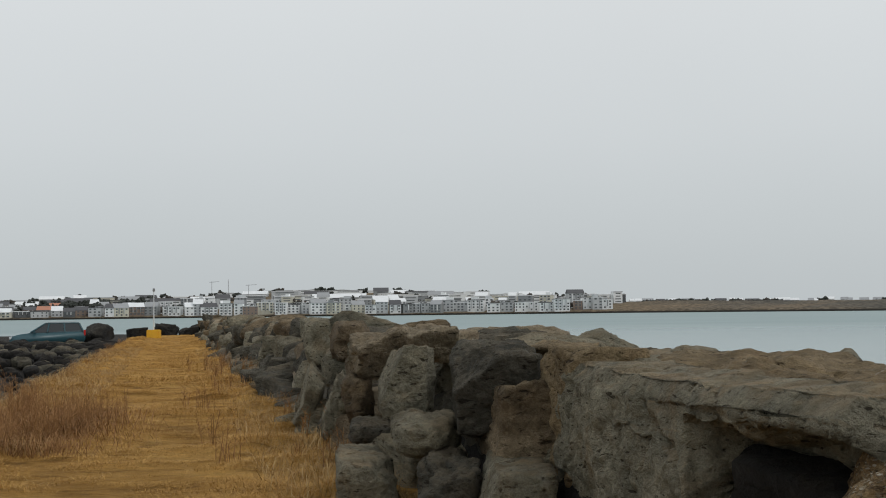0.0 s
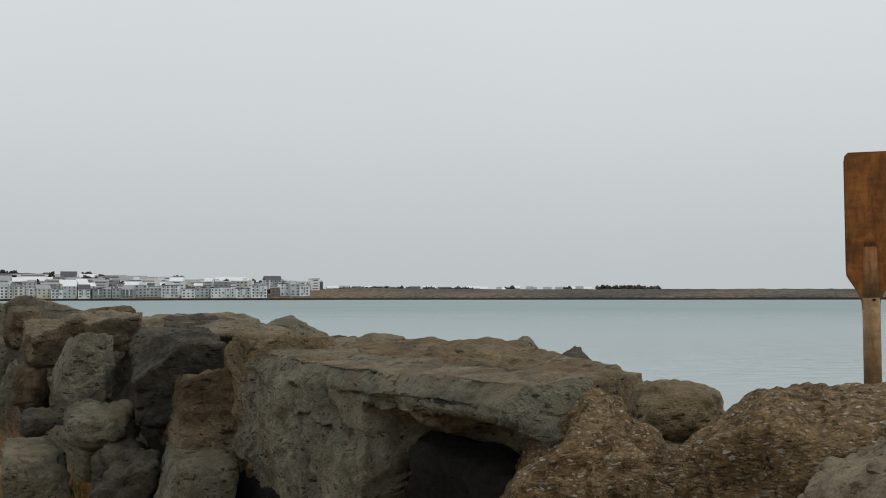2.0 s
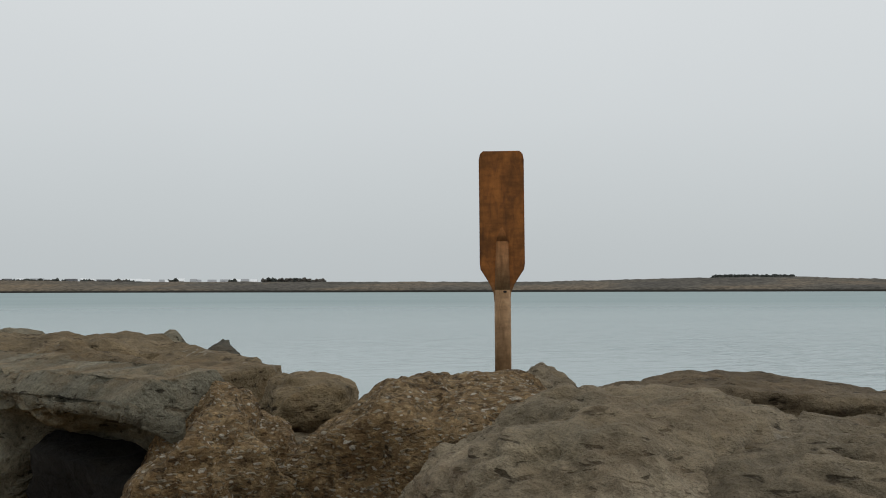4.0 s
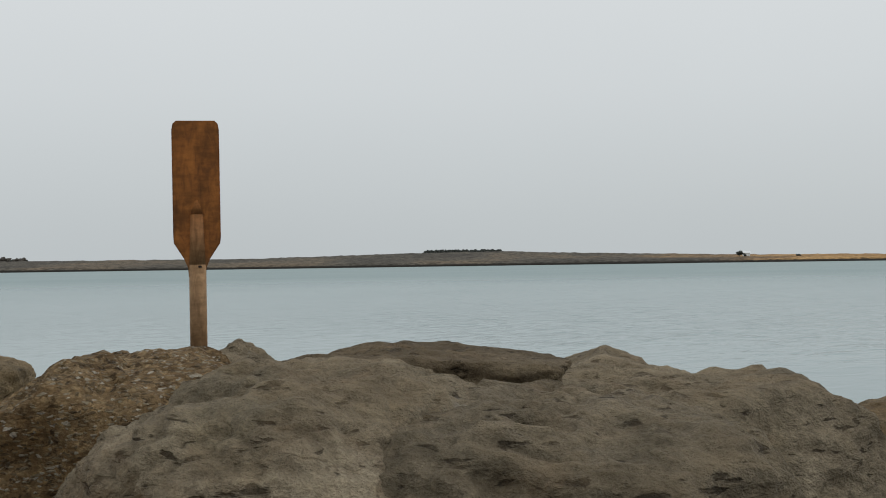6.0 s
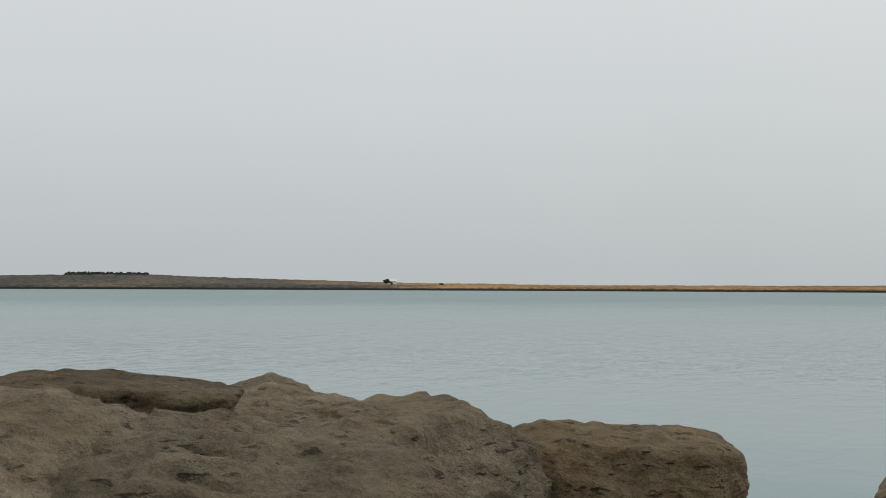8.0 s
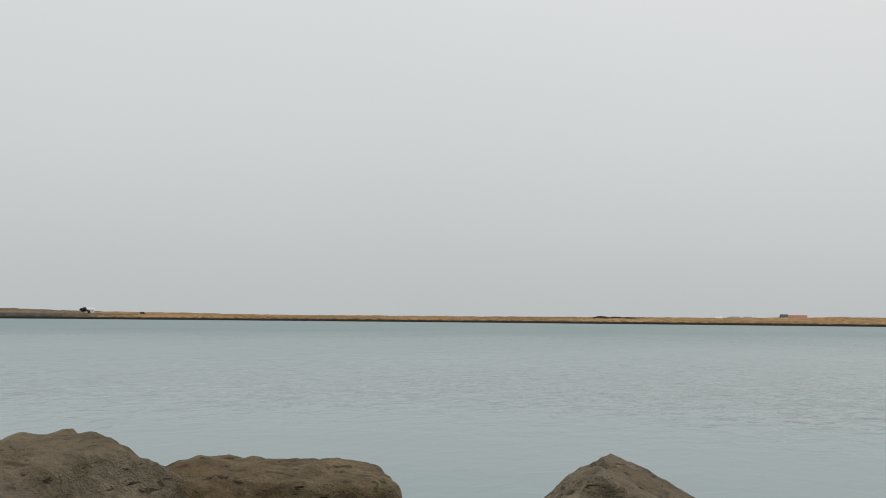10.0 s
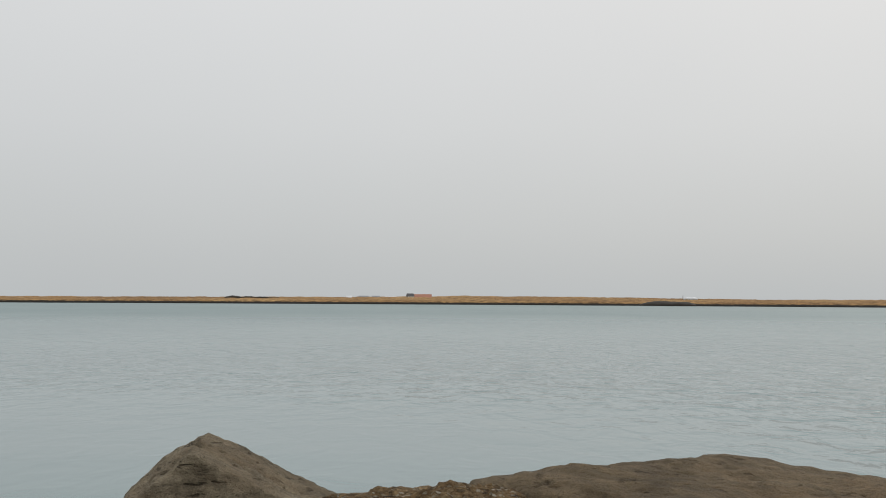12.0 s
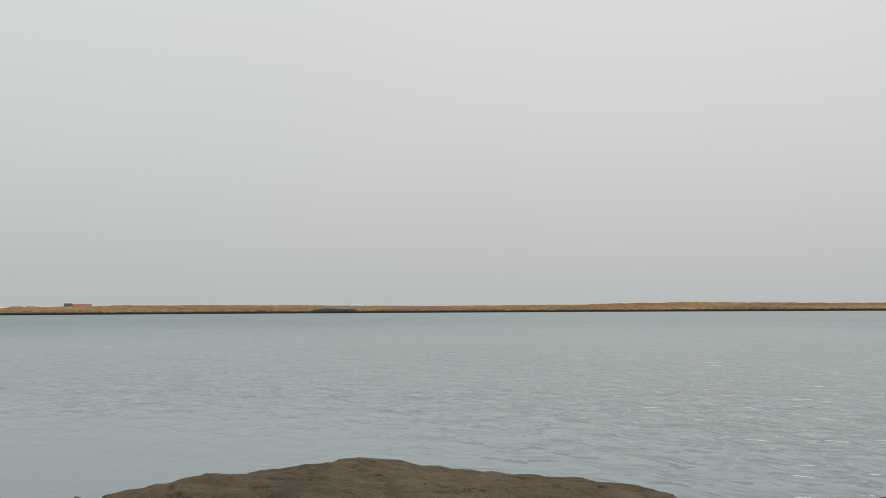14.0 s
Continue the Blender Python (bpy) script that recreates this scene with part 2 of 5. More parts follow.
def water_material():
    """Turbid bay: glassy near the breakwater, ruffled further out and most towards the open side."""
    m, n, l, p = nodes_of("sea_water")
    co = n.new("ShaderNodeTexCoord").outputs["Object"]
    ripple = noise_tex(n, l, co, 1.0, 2, 0.5, (0.42, 0.75, 1.0), 0.5)
    chop = noise_tex(n, l, co, 1.0, 2, 0.5, (0.11, 0.16, 1.0), 0.4)
    swell = noise_tex(n, l, co, 1.0, 2, 0.5, (0.05, 0.02, 1.0), 0.3)
    patch = noise_tex(n, l, co, 1.0, 4, 0.55, (0.010, 0.022, 1.0), 0.8)
    xy = n.new("ShaderNodeSeparateXYZ")
    l.new(co, xy.inputs[0])
    away = maths(n, l, "SQRT", maths(n, l, "ADD", maths(n, l, "MULTIPLY", xy.outputs[0], xy.outputs[0]), maths(n, l, "MULTIPLY", xy.outputs[1], xy.outputs[1])))
    turn = maths(n, l, "DIVIDE", maths(n, l, "SUBTRACT", xy.outputs[0], maths(n, l, "MULTIPLY", xy.outputs[1], 1.3)), maths(n, l, "ADD", away, 1.0))
    side = n.new("ShaderNodeMapRange")
    side.inputs[1].default_value, side.inputs[2].default_value = -0.9, 1.3
    side.inputs[3].default_value, side.inputs[4].default_value = 0.2, 1.0
    l.new(turn, side.inputs[0])
    reach = n.new("ShaderNodeMapRange")
    reach.interpolation_type = "SMOOTHSTEP"
    reach.inputs[1].default_value, reach.inputs[2].default_value = 34.0, 85.0
    reach.inputs[3].default_value, reach.inputs[4].default_value = 0.06, 1.0
    drift = maths(n, l, "ADD", away, maths(n, l, "MULTIPLY", turn, 15.0))
    drift = maths(n, l, "ADD", drift, maths(n, l, "MULTIPLY", maths(n, l, "SUBTRACT", patch, 0.5), 90.0))
    l.new(drift, reach.inputs[0])
    wind = maths(n, l, "MULTIPLY", reach.outputs[0], side.outputs[0])
    l.new(ramp(n, l, patch, ((0.35, (0.118, 0.205, 0.208)), (0.65, (0.155, 0.243, 0.243)))), p.inputs["Base Color"])
    gloss = n.new("ShaderNodeMapRange")
    gloss.inputs[1].default_value, gloss.inputs[2].default_value = 40.0, 350.0
    gloss.inputs[3].default_value, gloss.inputs[4].default_value = 0.10, 0.34
    l.new(away, gloss.inputs[0])
    l.new(gloss.outputs[0], p.inputs["Roughness"])
    p.inputs["IOR"].default_value = 1.33
    h = maths(n, l, "ADD", maths(n, l, "MULTIPLY", ripple, 0.8), maths(n, l, "MULTIPLY", chop, 0.6))
    h = maths(n, l, "ADD", maths(n, l, "MULTIPLY", h, wind), maths(n, l, "MULTIPLY", swell, 0.35))
    bump(n, l, p, h, 1.0, 0.62)
    return m


M_WATER = water_material()

# ---- mesh helpers ----


def mesh_from(name, verts, faces, material=None, smooth=False):
    me = bpy.data.meshes.new(name)
    me.from_pydata([tuple(v) for v in verts], [], [tuple(f) for f in faces])
    if smooth:
        me.polygons.foreach_set("use_smooth", [True] * len(me.polygons))
    if material:
        me.materials.append(material)
    me.update()
    return me


def bm_mesh(name, bm, material=None, smooth=False):
    me = bpy.data.meshes.new(name)
    bm.to_mesh(me)
    bm.free()
    if smooth:
        me.polygons.foreach_set("use_smooth", [True] * len(me.polygons))
    if material:
        me.materials.append(material)
    return me


def part(name, bm, material, parent, label="", smooth=False):
    ob = new(name, bm_mesh(name, bm, material, smooth))
    ob.parent = parent
    if label:
        tagged(ob, label)
    return ob


def add_box(bm, x, y, z, sx, sy, sz, bevel=0.0, m=None):
    """A box centred at x, y and standing on z."""
    t = Matrix.Translation((x, y, z + sz / 2)) @ Matrix.Diagonal((sx, sy, sz, 1))
    r = bmesh.ops.create_cube(bm, size=1.0, matrix=(m @ t) if m else t)
    if bevel:
        es = list({e for v in r["verts"] for e in v.link_edges})
        bmesh.ops.bevel(bm, geom=es, offset=bevel, segments=2, affect="EDGES")
    return bm


def box_bm(*a, **k):
    return add_box(bmesh.new(), *a, **k)


def add_rod(bm, a, b, r1, r2, sides=8):
    a, b = Vector(a), Vector(b)
    m = Matrix.Translation((a + b) / 2) @ (b - a).to_track_quat("Z", "Y").to_matrix().to_4x4()
    bmesh.ops.create_cone(bm, cap_ends=True, segments=sides, radius1=r1, radius2=r2, depth=(b - a).length, matrix=m)
    return bm


# ---- lattice noise on arrays ----
LATTICE = np.random.RandomState(11).rand(64, 64, 64) * 2 - 1


def field(p, scale, octaves=4, gain=0.5, shift=0.0):
    """Smooth value noise at the points p (n, 3), about -1 to 1."""
    total, amp, norm = np.zeros(len(p)), 1.0, 0.0
    q = p * scale + shift
    for k in range(octaves):
        i = np.floor(q).astype(int)
        f = q - i
        f = f * f * (3 - 2 * f)
        out = np.zeros(len(p))
        for dx in (0, 1):
            for dy in (0, 1):
                for dz in (0, 1):
                    w = (f[:, 0] if dx else 1 - f[:, 0]) * (f[:, 1] if dy else 1 - f[:, 1]) * (f[:, 2] if dz else 1 - f[:, 2])
                    out += w * LATTICE[(i[:, 0] + dx) % 64, (i[:, 1] + dy) % 64, (i[:, 2] + dz) % 64]
        total += amp * out
        norm += amp
        amp *= gain
        q = q * 2.03 + 17.3
    return total / norm


BALLS = {}


def ball(level):
    if level not in BALLS:
        bm = bmesh.new()
        bmesh.ops.create_icosphere(bm, subdivisions=level, radius=1.0)
        bm.verts.ensure_lookup_table()
        co = np.array([v.co[:] for v in bm.verts])
        BALLS[level] = (co / np.linalg.norm(co, axis=1, keepdims=True), [[v.index for v in f.verts] for f in bm.faces])
        bm.free()
    return BALLS[level]


def stone_mesh(size, seed, square=4.0, cuts=(), facets=7, rough=0.05, level=5, material=None, bed=0.0, soft=0.05, broken=1.0, pebbly=0.0):
    """A quarried boulder: a rounded block of the given size, cut by the planes in cuts (nx, ny, nz, reach, in half sizes)
    and by some random facets, then weathered. bed: depth of flat layering; broken: depth of grooves and ledges; pebbly: knobs of a conglomerate."""
    d, faces = ball(level)
    rs = np.random.RandomState(seed)
    r = 1.0 / (np.abs(d) ** min(square, 4.9)).sum(1) ** (1.0 / min(square, 4.9))
    planes = [(np.array(c[:3]) / np.linalg.norm(c[:3]), c[3]) for c in cuts]
    if square >= 5.0:
        # a quarried block: six split faces, none quite square to the others
        r, soft = np.full(len(d), 1.6), min(soft, 0.03)
        tilt = 1.6 / square
        for axis in range(3):
            for sign in (-1, 1):
                v = rs.uniform(-tilt, tilt, 3)
                v[axis] = sign
                planes.append((v / np.linalg.norm(v), rs.uniform(0.9, 1.0)))
    for k in range(facets):
        v = rs.normal(size=3)
        v[2] = abs(v[2]) * 0.6 if k % 2 else v[2]
        planes.append((v / np.linalg.norm(v), rs.uniform(0.86, 1.12) * (1.12 if square >= 5.0 else 1.0)))
    for nrm, reach in planes:
        dot = d @ nrm
        lim = np.where(dot > 0.02, reach / np.maximum(dot, 0.02), 99.0)
        # soft minimum, so that the edges are worn
        k = soft
        h = np.clip(0.5 + 0.5 * (lim - r) / k, 0, 1)
        r = lim * (1 - h) + r * h - k * h * (1 - h)
    p = d * r[:, None] * np.array(size) / 2
    scale = float(np.mean(size))
    sh = seed * 3.17
    n0 = field(p, 1.3 / scale, 3, 0.5, sh)
    n1 = field(p, 4.0 / scale, 4, 0.55, sh + 5)
    n2 = field(p, 11.0, 4, 0.6, sh + 9)
    ridge = np.abs(field(p, 2.6 / scale, 3, 0.5, sh + 21))
    crack = np.clip(1 - ridge * 9, 0, 1) ** 2
    chip = np.clip(field(p, 3.4, 3, 0.5, sh + 33) - 0.12, 0, 0.25)
    # grooves that run along a slanting bedding, and small broken ledges
    axis = rs.normal(size=3) * np.array([0.5, 0.5, 1.0])
    axis = axis / np.linalg.norm(axis)
    stretch = p + np.outer(p @ axis, axis) * 2.2
    groove = np.clip(1 - np.abs(field(stretch, 2.2, 3, 0.5, sh + 61)) * 7, 0, 1) ** 1.5 * np.clip(field(p, 1.6, 2, 0.5, sh + 71) + 0.35, 0, 1)
    ledge = field(stretch, 3.0, 2, 0.5, sh + 81) * 3.0
    ledge = (np.floor(ledge) + np.clip((ledge - np.floor(ledge)) * 4 - 3, 0, 1)) / 3.0
    off = -broken * (0.045 * groove - 0.035 * ledge) * min(1.0, scale) ** 2
    off = off + pebbly * (0.022 * field(p, 16.0, 2, 0.6, sh + 91) + 0.03 * field(p, 7.0, 2, 0.6, sh + 95))
    off = off + scale * rough * (1.0 * n0 + 1.0 * n1 - 0.35 * crack) + (0.35 * rough + 0.015) * n2 - 3.2 * rough * chip - 0.02 * np.clip(field(p, 7.0, 2, 0.5, sh + 51) - 0.25, 0, 0.3)
    p = p + d * off[:, None]
    if bed:
        zz = p[:, 2] + 0.08 * n0
        step = np.sin(zz * 38.0 / max(scale, 0.3) + 2.5 * n1)
        p[:, :2] *= (1 + bed * step * (1 - np.abs(d[:, 2])))[:, None]
    return mesh_from("stone", p, faces, material, True)


def boulder(label, place, size, turn, seed, material, tip=0.0, lean=0.0, **k):
    """A boulder centred at place. tip: towards its far side, lean: towards its right, in degrees."""
    ob = new("boulder", stone_mesh(size, seed, material=material, **k))
    ob.location, ob.rotation_euler = place, (radians(tip), radians(lean), radians(turn))
    return tagged(ob, label, "boulder", "boulders of the breakwater")

# ---- plan ----
# The breakwater runs away from the camera; l metres to its right and s metres along it give a place in the world.
WALL = radians(13.1)
SEA = -2.9


def wall(l, s, z=0.0):
    return (l * math.cos(WALL) - s * math.sin(WALL), l * math.sin(WALL) + s * math.cos(WALL), z)


def wall_array(l, s):
    return l * math.cos(WALL) - s * math.sin(WALL), l * math.sin(WALL) + s * math.cos(WALL)


def sheet(name, nu, nv, fn, material, smooth=True):
    """A grid of nu x nv cells; fn takes the arrays u and v (0 to 1) and gives x, y, z."""
    u, v = np.meshgrid(np.linspace(0, 1, nu + 1), np.linspace(0, 1, nv + 1), indexing="ij")
    x, y, z = fn(u.ravel(), v.ravel())
    k = np.arange((nu + 1) * (nv + 1)).reshape(nu + 1, nv + 1)
    faces = np.stack([k[:-1, :-1], k[1:, :-1], k[1:, 1:], k[:-1, 1:]], -1).reshape(-1, 4)
    return new(name, mesh_from(name, np.stack([x, y, z], -1), faces.tolist(), material, smooth))


# sea, out to the horizon
bm = bmesh.new()
bmesh.ops.create_circle(bm, cap_ends=True, segments=96, radius=4600)
sea = tagged(new("water", bm_mesh("water", bm, M_WATER)), "calm grey-green sea with fine ripples", "sea", kind="structure")
sea.location = (0, 0, SEA)
# sea bed below, which closes the place downwards
bm = bmesh.new()
bmesh.ops.create_circle(bm, cap_ends=True, segments=48, radius=4700)
bed = tagged(new("ground", bm_mesh("ground", bm, plain("sea_bed", (0.1, 0.1, 0.09), 0.9))), "dark sandy sea bed under the water", "ground", kind="structure")
bed.location = (0, 0, SEA - 3)


def grass_ground():
    """Flattened dead grass: tawny mats, duller patches, and tussock shade painted into the hollows."""
    m, n, l, p = nodes_of("dry_grass_ground")
    co = n.new("ShaderNodeTexCoord").outputs["Object"]
    big = noise_tex(n, l, co, 0.45, 5, 0.62, (1.0, 1.0, 1.0), 0.6)
    mat = noise_tex(n, l, co, 1.2, 6, 0.66, (0.7, 1.6, 1.0), 1.0)
    fine = noise_tex(n, l, co, 11.0, 8, 0.75, (1.0, 1.8, 1.0))
    col = ramp(n, l, big, ((0.32, (0.30, 0.165, 0.050)), (0.46, (0.46, 0.255, 0.068)), (0.58, (0.54, 0.315, 0.092)), (0.72, (0.58, 0.375, 0.130))))
    col = blend(n, l, 0.9, col, ramp(n, l, mat, ((0.34, (0.42, 0.38, 0.33)), (0.46, (0.86, 0.83, 0.78)), (0.54, (1.0, 1.0, 1.0)), (0.68, (1.22, 1.2, 1.14)))), "MULTIPLY")
    col = blend(n, l, 0.65, col, ramp(n, l, fine, ((0.3, (0.5, 0.47, 0.42)), (0.5, (0.97, 0.97, 0.97)), (0.75, (1.35, 1.3, 1.2)))), "MULTIPLY")
    l.new(col, p.inputs["Base Color"])
    p.inputs["Roughness"].default_value = 0.95
    p.inputs["Specular IOR Level"].default_value = 0.1
    bump(n, l, p, maths(n, l, "ADD", fine, maths(n, l, "MULTIPLY", mat, 1.5)), 1.0, 0.09)
    return m


M_GRASSGROUND = grass_ground()
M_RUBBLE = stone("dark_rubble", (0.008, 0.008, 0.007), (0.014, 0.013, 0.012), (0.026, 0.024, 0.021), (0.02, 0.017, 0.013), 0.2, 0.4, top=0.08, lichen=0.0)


def path_height(l, s):
    p = np.stack([l, s, 0 * l], -1)
    tuft = np.clip(field(p * np.array([1.0, 1.3, 1.0]), 1.5, 3, 0.55, 8.0) - 0.02, 0, 1)
    rough = 0.45 + 0.55 * np.clip((np.abs(l + 0.2) - 0.5) / 1.2, 0, 1)
    return 0.05 * field(p, 0.35, 3, 0.5, 3.0) + 0.22 * tuft * rough + 0.012 * field(p, 5.0, 2, 0.5, 12.0)


def path_sheet(u, v):
    l, s = -3.3 + 6.3 * u, -6 + 92 * v
    x, y = wall_array(l, s)
    z = path_height(l, s)
    z = np.where(l < -2.65, z - (-2.65 - l) * 1.0, z)
    return x, y, z


path = tagged(sheet("path", 110, 1100, path_sheet, M_GRASSGROUND), "level path of dry golden grass on the breakwater", "path", kind="structure")


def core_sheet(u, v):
    """The added mound of stone under the boulders: face, crest and the slope down to the sea."""
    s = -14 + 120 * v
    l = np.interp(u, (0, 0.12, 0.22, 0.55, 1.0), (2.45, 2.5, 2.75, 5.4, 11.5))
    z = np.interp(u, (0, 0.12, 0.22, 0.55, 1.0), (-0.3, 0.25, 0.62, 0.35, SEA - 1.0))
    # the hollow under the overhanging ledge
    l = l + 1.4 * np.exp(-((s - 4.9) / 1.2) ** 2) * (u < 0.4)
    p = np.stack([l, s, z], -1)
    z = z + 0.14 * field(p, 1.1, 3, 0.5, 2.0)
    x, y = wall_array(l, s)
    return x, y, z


# fills the gaps; its near-black colour stands for the shade in them
core = tagged(sheet("breakwater_core", 40, 260, core_sheet, M_RUBBLE), "added rubble core, near-black for the shade between boulders", "breakwater", kind="structure")


def bank_sheet(u, v):
    """The harbour side: the bank below the path, a low dark basin and the rubble rise to the quay."""
    l, s = -3.1 - 70 * u ** 1.6, -8 + 130 * v
    low = -1.7 + 0 * s
    quay = np.clip((s - 46) / 22, 0, 1)
    z = low + 1.25 * quay * quay * (3 - 2 * quay)
    near = np.clip((-3.1 - l) / 2.0, 0, 1)
    z = -0.5 + (z + 0.5) * near
    p = np.stack([l, s, 0 * l], -1)
    z = z + 0.15 * field(p, 0.6, 3, 0.5, 4.0) * (1 - 0.8 * np.clip((s - 68) / 4, 0, 1))
    x, y = wall_array(l, s)
    return x, y, z


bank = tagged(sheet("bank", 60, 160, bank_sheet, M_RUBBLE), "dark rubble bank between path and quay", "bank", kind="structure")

# ---- far shores ----
def shore_material():
    m, n, l, p = nodes_of("far_heath")
    co = n.new("ShaderNodeTexCoord").outputs["Object"]
    sep = n.new("ShaderNodeSeparateXYZ")
    l.new(co, sep.inputs[0])
    patch = noise_tex(n, l, co, 0.012, 6, 0.6, (1.0, 1.0, 6.0))
    fine = noise_tex(n, l, co, 0.2, 6, 0.75, (1.0, 1.0, 5.0))
    heath = ramp(n, l, patch, ((0.35, (0.072, 0.066, 0.056)), (0.5, (0.10, 0.089, 0.072)), (0.65, (0.15, 0.118, 0.082))))
    straw = ramp(n, l, patch, ((0.35, (0.245, 0.140, 0.060)), (0.5, (0.32, 0.188, 0.078)), (0.65, (0.40, 0.25, 0.108))))
    # straw-coloured meadow from the low end of the island on
    side = maths(n, l, "SUBTRACT", maths(n, l, "MULTIPLY", sep.outputs[0], 0.80), maths(n, l, "MULTIPLY", sep.outputs[1], 0.78))
    side = maths(n, l, "ADD", side, maths(n, l, "MULTIPLY", patch, 260.0))
    mask = n.new("ShaderNodeMapRange")
    mask.inputs[1].default_value, mask.inputs[2].default_value = 300.0, 450.0
    l.new(side, mask.inputs[0])
    col = blend(n, l, mask.outputs[0], heath, straw)
    field_mask = ramp(n, l, maths(n, l, "MULTIPLY", sep.outputs[0], 0.001), ((0.17, (1, 1, 1)), (0.31, (0, 0, 0))))
    col = blend(n, l, maths(n, l, "MULTIPLY", field_mask, 0.5), col, (0.20, 0.145, 0.085))
    col = blend(n, l, 0.85, col, ramp(n, l, fine, ((0.38, (0.3, 0.3, 0.3)), (0.62, (1.65, 1.65, 1.65)))), "MULTIPLY")
    # weed-covered rocks along the tide line
    wet = n.new("ShaderNodeMapRange")
    wet.inputs[1].default_value, wet.inputs[2].default_value = 2.2, 2.8
    l.new(maths(n, l, "ADD", sep.outputs[2], maths(n, l, "MULTIPLY", fine, 1.6)), wet.inputs[0])
    col = blend(n, l, wet.outputs[0], (0.022, 0.020, 0.016), col)
    l.new(col, p.inputs["Base Color"])
    p.inputs["Roughness"].default_value = 0.95
    p.inputs["Specular IOR Level"].default_value = 0.1
    return m


M_SHORE = shore_material()
AZ = (-34, -20, 8, 25, 40, 60, 90, 110, 135)
FAR = (1260, 1260, 1180, 980, 920, 900, 900, 900, 900)


def crest(a):
    """Height of the land's skyline above the sea, by bearing."""
    return np.interp(a, (-34, -20, -8, 0, 8, 16, 24, 34, 41, 46, 50, 57, 66, 76, 88, 92, 97, 101, 106, 113, 118, 124, 135),
                     (18, 20, 31, 27, 13.0, 10.0, 9.2, 8.5, 11.2, 11.8, 9.4, 6.0, 4.4, 4.6, 5.6, 7.0, 6.6, 6.0, 5.0, 5.6, 7.4, 6.0, 5.0))


def land_z(a, back):
    """Land height above the sea at a bearing and a share of the way inland."""
    h = crest(a) + 0.45 * field(np.stack([a * 3, 0 * a, 0 * a], -1), 0.8, 4, 0.6, 6.0)
    ridge = np.clip(back / 0.30, 0, 1)
    town = np.clip((10 - a) / 6, 0, 1)
    shelf = np.clip(back / 0.035, 0, 1) * 2.4
    return (shelf + (h - 2.4) * ridge) * (1 - town) + town * (np.clip(back / 0.01, 0, 1) * 2.0 + (h - 2.0) * np.clip((back - 0.04) / 0.9, 0, 1))


def land_sheet(u, v):
    a = -34 + 169 * u
    near = np.interp(a, AZ, FAR) + 10 * field(np.stack([a, 0 * a, 0 * a], -1), 0.45, 4, 0.6, 1.0)
    back = np.array(v) ** 1.4
    dist = near + 420 * back
    low = land_z(a, back)
    z = low + 0.5 * field(np.stack([a * 14, dist * 0.05, 0 * a], -1), 0.6, 3, 0.5, 9.0) * np.clip(back * 20, 0, 1)
    z = np.where(v <= 0.0, -1.0, z)
    z = np.where(v >= 1.0, -2.0, z)
    return dist * np.sin(np.radians(a)), dist * np.cos(np.radians(a)), z


shore = tagged(sheet("far_shore", 900, 46, land_sheet, M_SHORE), "low far shore of heath and straw-coloured meadow", "shore", kind="structure")
shore.location = (0, 0, SEA)

